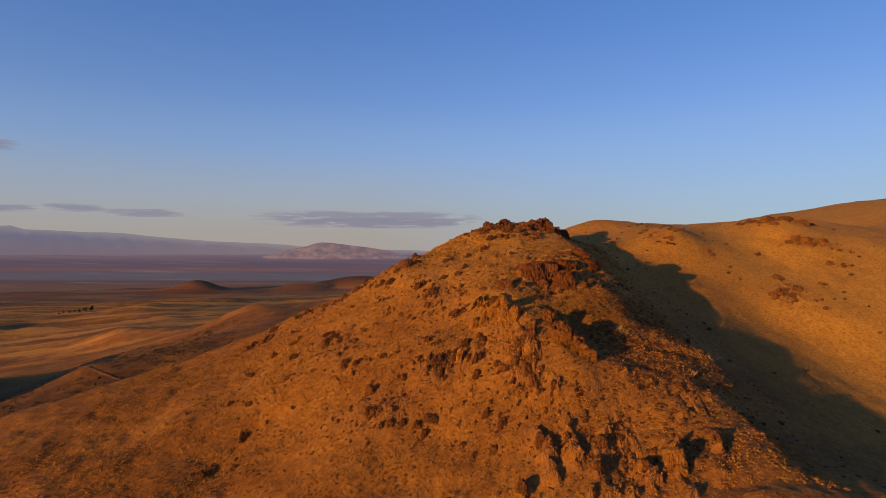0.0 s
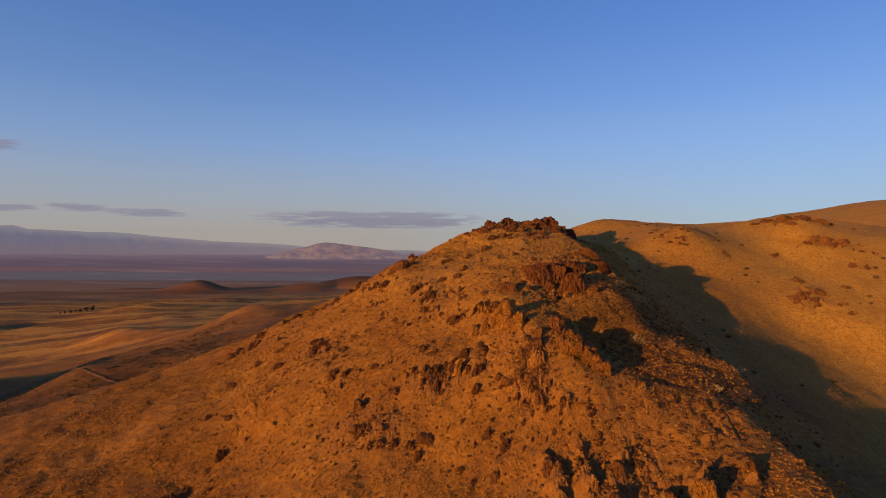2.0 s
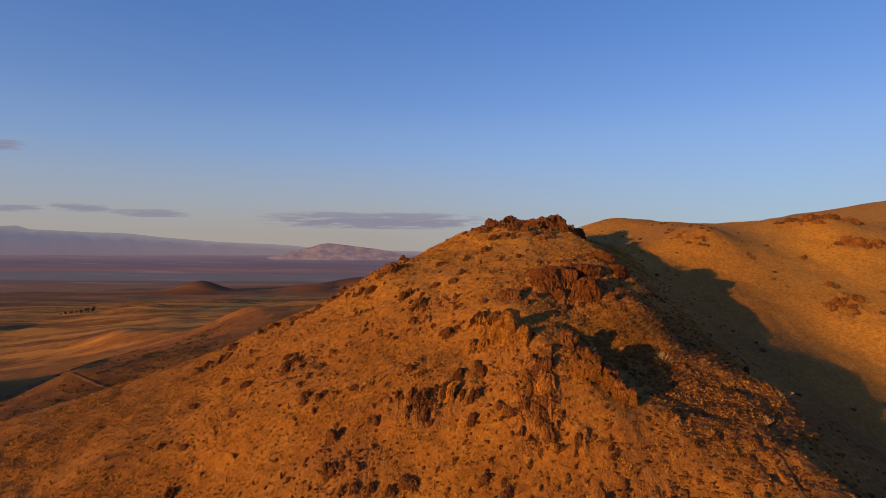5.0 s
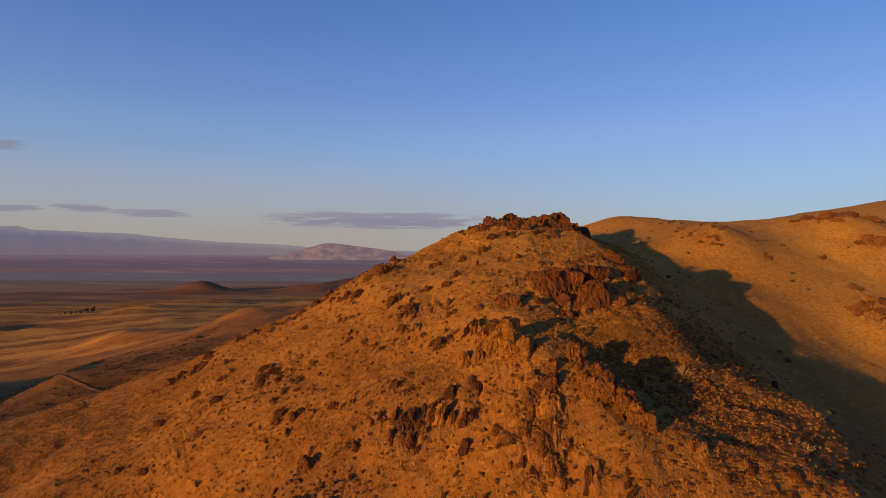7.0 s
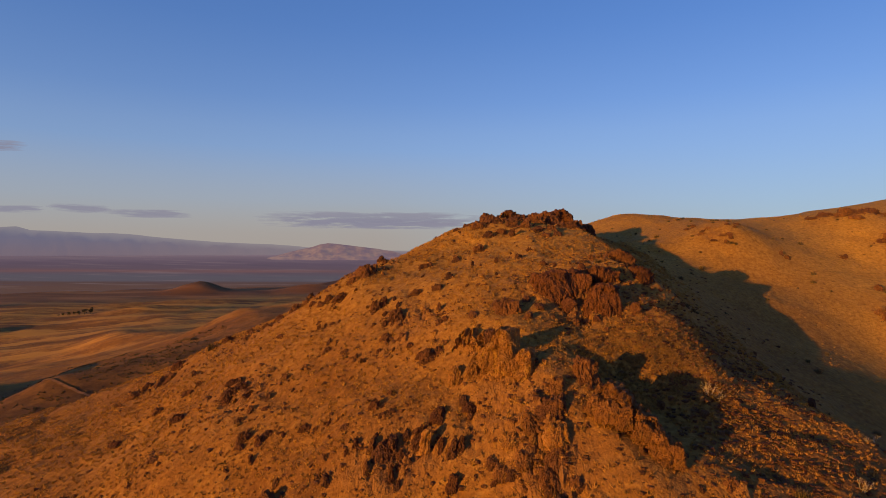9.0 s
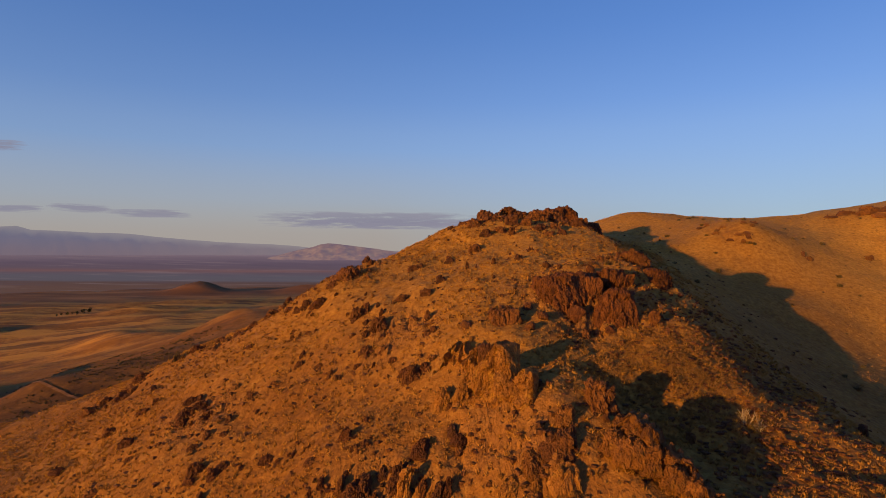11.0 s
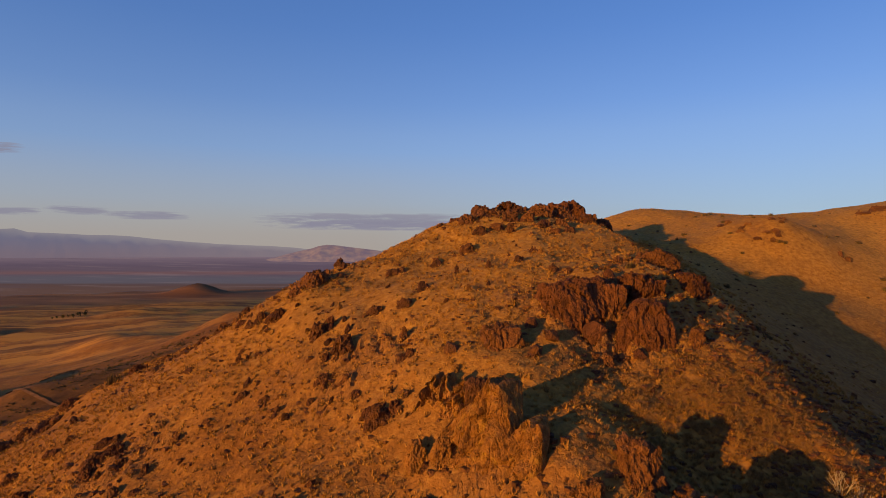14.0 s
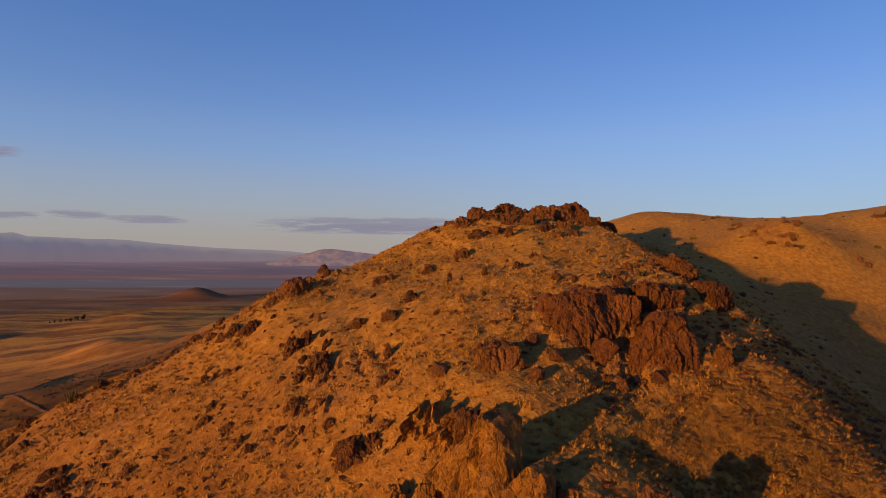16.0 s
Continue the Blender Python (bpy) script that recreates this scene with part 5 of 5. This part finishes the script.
def far_plain():
    rs = 2250 + 2600 * (np.arange(41) / 40) ** 1.2
    an = np.linspace(0, 2 * math.pi, 241)
    rr, aa = np.meshgrid(rs, an)
    t = (rr - 2250) / 2600
    z = -154 + 127 * t ** 1.32
    verts = np.stack([rr * np.sin(aa), rr * np.cos(aa), z], -1).reshape(-1, 3)
    i = (np.arange(240)[:, None] * 41 + np.arange(40)[None]).ravel()
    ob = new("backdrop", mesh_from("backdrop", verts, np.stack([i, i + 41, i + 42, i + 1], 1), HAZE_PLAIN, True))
    tagged(ob, "wide hazy purple desert plain reaching the horizon", "plain", kind="structure")


far_plain()


def range_mesh(name, r0, heads, depth, mat, seed, rough, label):
    """A far mountain range: rows of (tangent of the bearing, tangent of the height) give its crest."""
    u = np.linspace(heads[0][0], heads[-1][0], 180)
    crest = np.interp(u, [h[0] for h in heads], [h[1] for h in heads])
    crest = crest + rough * fbm(u * 14 + seed, 0.5 + 0 * u, seed, 4) * np.clip((crest + 0.02) / 0.02, 0, 1)
    v = np.linspace(-1, 1, 25)
    uu, vv = np.meshgrid(u, v, indexing="ij")
    an = np.arctan(uu)
    rr = r0 + vv * depth
    ridge = (1 - np.abs(vv)) ** 0.9 + 0.5 * np.abs(vv) * (1 - np.abs(vv)) * fbm(uu * 45, vv * 2.0, seed, 4)
    z = (-0.020 + (crest[:, None] + 0.020) * np.clip(ridge, 0, None)) * r0 * np.cos(an)
    verts = np.stack([rr * np.sin(an), rr * np.cos(an), z], -1).reshape(-1, 3)
    i = (np.arange(179)[:, None] * 25 + np.arange(24)[None]).ravel()
    me = mesh_from(name, verts, np.stack([i, i + 25, i + 26, i + 1], 1), mat, True)
    me.attributes.new("crest", "FLOAT", "POINT").data.foreach_set("value", np.clip(1 - np.abs(vv) / 0.3, 0, 1).ravel().astype(np.float32))
    ob = new(name, me)
    tagged(ob, label, "mountains", kind="structure")


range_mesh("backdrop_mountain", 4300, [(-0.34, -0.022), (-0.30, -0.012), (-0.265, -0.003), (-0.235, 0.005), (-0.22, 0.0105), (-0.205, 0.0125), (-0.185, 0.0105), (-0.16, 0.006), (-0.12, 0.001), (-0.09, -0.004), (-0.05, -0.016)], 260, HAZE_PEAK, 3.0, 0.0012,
           "pink sunlit mountain far across the plain")
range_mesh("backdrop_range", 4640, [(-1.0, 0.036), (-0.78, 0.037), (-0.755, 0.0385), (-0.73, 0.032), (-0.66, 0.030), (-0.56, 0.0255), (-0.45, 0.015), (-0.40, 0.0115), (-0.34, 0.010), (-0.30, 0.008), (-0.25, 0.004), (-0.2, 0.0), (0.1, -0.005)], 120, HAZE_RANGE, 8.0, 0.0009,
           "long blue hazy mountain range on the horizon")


def cloud_material():
    mat = bpy.data.materials.new("thin_grey_cloud")
    mat.use_nodes = True
    n, l = mat.node_tree.nodes, mat.node_tree.links
    n.remove(n["Principled BSDF"])
    tc = n.new("ShaderNodeTexCoord")
    f = noise_node(n, l, 1.0, 6, 0.6, tc.outputs["Object"], (0.0035, 0.0035, 0.040))
    sep = n.new("ShaderNodeSeparateXYZ")
    l.new(tc.outputs["Generated"], sep.inputs[0])
    fade = 1.0
    for axis, k in (("X", 4.0), ("Z", 5.0)):
        a = maths(n, l, "MULTIPLY", sep.outputs[axis], maths(n, l, "SUBTRACT", 1.0, sep.outputs[axis]))
        fade = maths(n, l, "MULTIPLY", fade, maths(n, l, "MULTIPLY", a, k))
    cover = maths(n, l, "MULTIPLY", fade, maths(n, l, "ADD", 1.0, maths(n, l, "MULTIPLY", maths(n, l, "SUBTRACT", f, 0.5), 3.6)))
    alpha = ramp(n, l, cover, [(0.42, (0, 0, 0)), (1.15, (0.8, 0.8, 0.8))])
    glow = n.new("ShaderNodeEmission")
    l.new(ramp(n, l, f, [(0.3, (0.110, 0.108, 0.150)), (0.7, (0.135, 0.128, 0.160))]), glow.inputs["Color"])
    clear = n.new("ShaderNodeBsdfTransparent")
    both = n.new("ShaderNodeMixShader")
    l.new(alpha, both.inputs[0])
    l.new(clear.outputs[0], both.inputs[1])
    l.new(glow.outputs[0], both.inputs[2])
    l.new(both.outputs[0], n["Material Output"].inputs["Surface"])
    return mat


CLOUD = cloud_material()


def cloud(x0, x1, z0, z1, far=4780.0):
    """A thin streak of cloud low in the sky, bent round the horizon."""
    v = []
    for b in (0, 0.5, 1):
        for x in np.linspace(x0, x1, 25):
            an = math.atan2(x, 4780.0)
            v.append((far * math.sin(an), far * math.cos(an), (z0 + b * (z1 - z0)) * math.cos(an)))
    i = np.array([b * 25 + a for b in range(2) for a in range(24)])
    ob = new("backdrop_cloud", mesh_from("backdrop_cloud", np.array(v), np.stack([i, i + 1, i + 26, i + 25], 1), CLOUD))
    tagged(ob, "thin grey streak of evening cloud low in the sky", "cloud", kind="structure")


cloud(-1850, 560, 175, 335)
cloud(-1750, 520, 170, 270, 4765.0)
cloud(-3950, -3300, 295, 365)
cloud(-3420, -2750, 300, 378)
cloud(-2950, -2050, 262, 330)
cloud(-4200, -3450, 820, 910)


def haze_band():
    """A glowing see-through sheet that paints warm haze along the horizon, thinning upwards."""
    mat = bpy.data.materials.new("painted_horizon_haze")
    mat.use_nodes = True
    n, l = mat.node_tree.nodes, mat.node_tree.links
    n.remove(n["Principled BSDF"])
    tc = n.new("ShaderNodeTexCoord")
    sep = n.new("ShaderNodeSeparateXYZ")
    l.new(tc.outputs["Generated"], sep.inputs[0])
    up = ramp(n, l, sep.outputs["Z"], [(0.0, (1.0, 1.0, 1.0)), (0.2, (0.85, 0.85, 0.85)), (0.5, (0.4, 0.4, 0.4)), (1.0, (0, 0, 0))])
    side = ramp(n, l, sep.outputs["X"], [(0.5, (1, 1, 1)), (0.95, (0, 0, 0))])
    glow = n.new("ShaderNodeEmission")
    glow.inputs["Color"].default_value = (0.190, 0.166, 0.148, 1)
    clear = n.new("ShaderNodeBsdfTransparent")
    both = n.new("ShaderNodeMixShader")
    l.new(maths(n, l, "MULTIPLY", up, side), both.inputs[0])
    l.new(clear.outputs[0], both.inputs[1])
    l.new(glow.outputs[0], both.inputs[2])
    l.new(both.outputs[0], n["Material Output"].inputs["Surface"])
    an = np.radians(np.linspace(-55, 35, 46))
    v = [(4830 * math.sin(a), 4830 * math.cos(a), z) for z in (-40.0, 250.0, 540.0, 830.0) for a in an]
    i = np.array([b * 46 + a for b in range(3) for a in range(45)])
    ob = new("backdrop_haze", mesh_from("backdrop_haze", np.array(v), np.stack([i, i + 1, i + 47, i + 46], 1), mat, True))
    tagged(ob, "glowing sheet painted as warm haze along the far horizon", "haze", kind="structure")


haze_band()


# ---- the valley ----
spots, r = scatter(5200, 71, (-270, -40, 105, 430), lambda x, y: np.clip(0.35 + 0.9 * fbm(x / 30, y / 30, 5.5, 3), 0, 1) * (x < -0.36 * y))
joined("sagebrush", *tuft_shape(70, 16, 0.2), placed(spots, r, 0.5, 1.3, (0.5, 0.8)), SHRUB, "dark sagebrush scattered over the foot of the hill", "shrubs")


def dirt_track():
    """A bare wheel track that crosses the foot of the hill."""
    way = [(-214, 300), (-196, 288), (-180, 281), (-166, 273), (-150, 264), (-132, 255), (-112, 247), (-92, 236)]
    pts = []
    for (ax, ay), (bx, by) in zip(way, way[1:]):
        for k in range(12):
            pts.append((ax + (bx - ax) * k / 12, ay + (by - ay) * k / 12))
    pts = np.array(pts)
    d = np.gradient(pts, axis=0)
    side = np.stack([-d[:, 1], d[:, 0]], 1) / np.linalg.norm(d, axis=1, keepdims=True)
    rows = [pts + side * w for w in (-0.7, 0.0, 0.7)]
    v = np.concatenate([np.column_stack([q, ground_at(q[:, 0], q[:, 1]) + 0.35]) for q in rows])
    n = len(pts)
    i = np.array([b * n + a for b in range(2) for a in range(n - 1)])
    dust = plain_material("pale_track_dust", (0.12, 0.058, 0.022), (0.20, 0.10, 0.035), 0.4)
    ob = new("road", mesh_from("road", v, np.stack([i, i + 1, i + n + 1, i + n], 1), dust, True))
    tagged(ob, "narrow pale dirt track crossing the foot of the hill", "track", kind="structure")


dirt_track()

BARK = plain_material("dark_tree_bark", (0.05, 0.035, 0.02), (0.10, 0.07, 0.045), 2.0)
LEAF = tuft_material("dark_green_leaves", [(0.0, (0.03, 0.028, 0.012)), (1.0, (0.07, 0.06, 0.025))])


def valley_tree(x, y, height, seed):
    """A small far tree: a tapered trunk with three limbs and a crown of loose leaf clumps."""
    r = np.random.default_rng(seed)
    base = new("tree")
    base.matrix_basis = pose(x, y, float(ground_at(x, y)), 0, 0, 57 * seed)
    v, f = [], []
    limbs = [((0, 0, -0.3), (0, 0, 0.45), 0.05)] + [((0, 0, 0.3), (0.18 * math.cos(a), 0.18 * math.sin(a), 0.7), 0.025) for a in (0.3, 2.4, 4.5)]
    for p, q, w in limbs:
        k0 = len(v)
        for at, t in ((p, w), (q, 0.5 * w)):
            v += [(at[0] + t * math.cos(1.257 * a), at[1] + t * math.sin(1.257 * a), at[2]) for a in range(5)]
        f += [(k0 + a, k0 + (a + 1) % 5, k0 + 5 + (a + 1) % 5, k0 + 5 + a) for a in range(5)]
    part("trunk", mesh_from("trunk", np.array(v) * height, np.array(f), BARK), base)
    c = r.normal(size=(26, 3)) * (0.17, 0.17, 0.16) + (0, 0, 0.66)
    v = (c[:, None] + r.normal(size=(26, 14 * 3, 3)) * 0.06).reshape(-1, 3)
    part("crown", mesh_from("crown", v * height, np.arange(len(v)).reshape(-1, 3), LEAF), base)
    tagged(base, "small dark tree in a row on the valley floor", "tree", "row of trees in the valley")


for k, (x, h) in enumerate([(-836, 6), (-828, 7), (-818, 6), (-812, 8), (-804, 7), (-797, 8), (-790, 9), (-781, 12), (-770, 13)]):
    valley_tree(x, 1246 + 3 * (k % 3), h, k + 1)
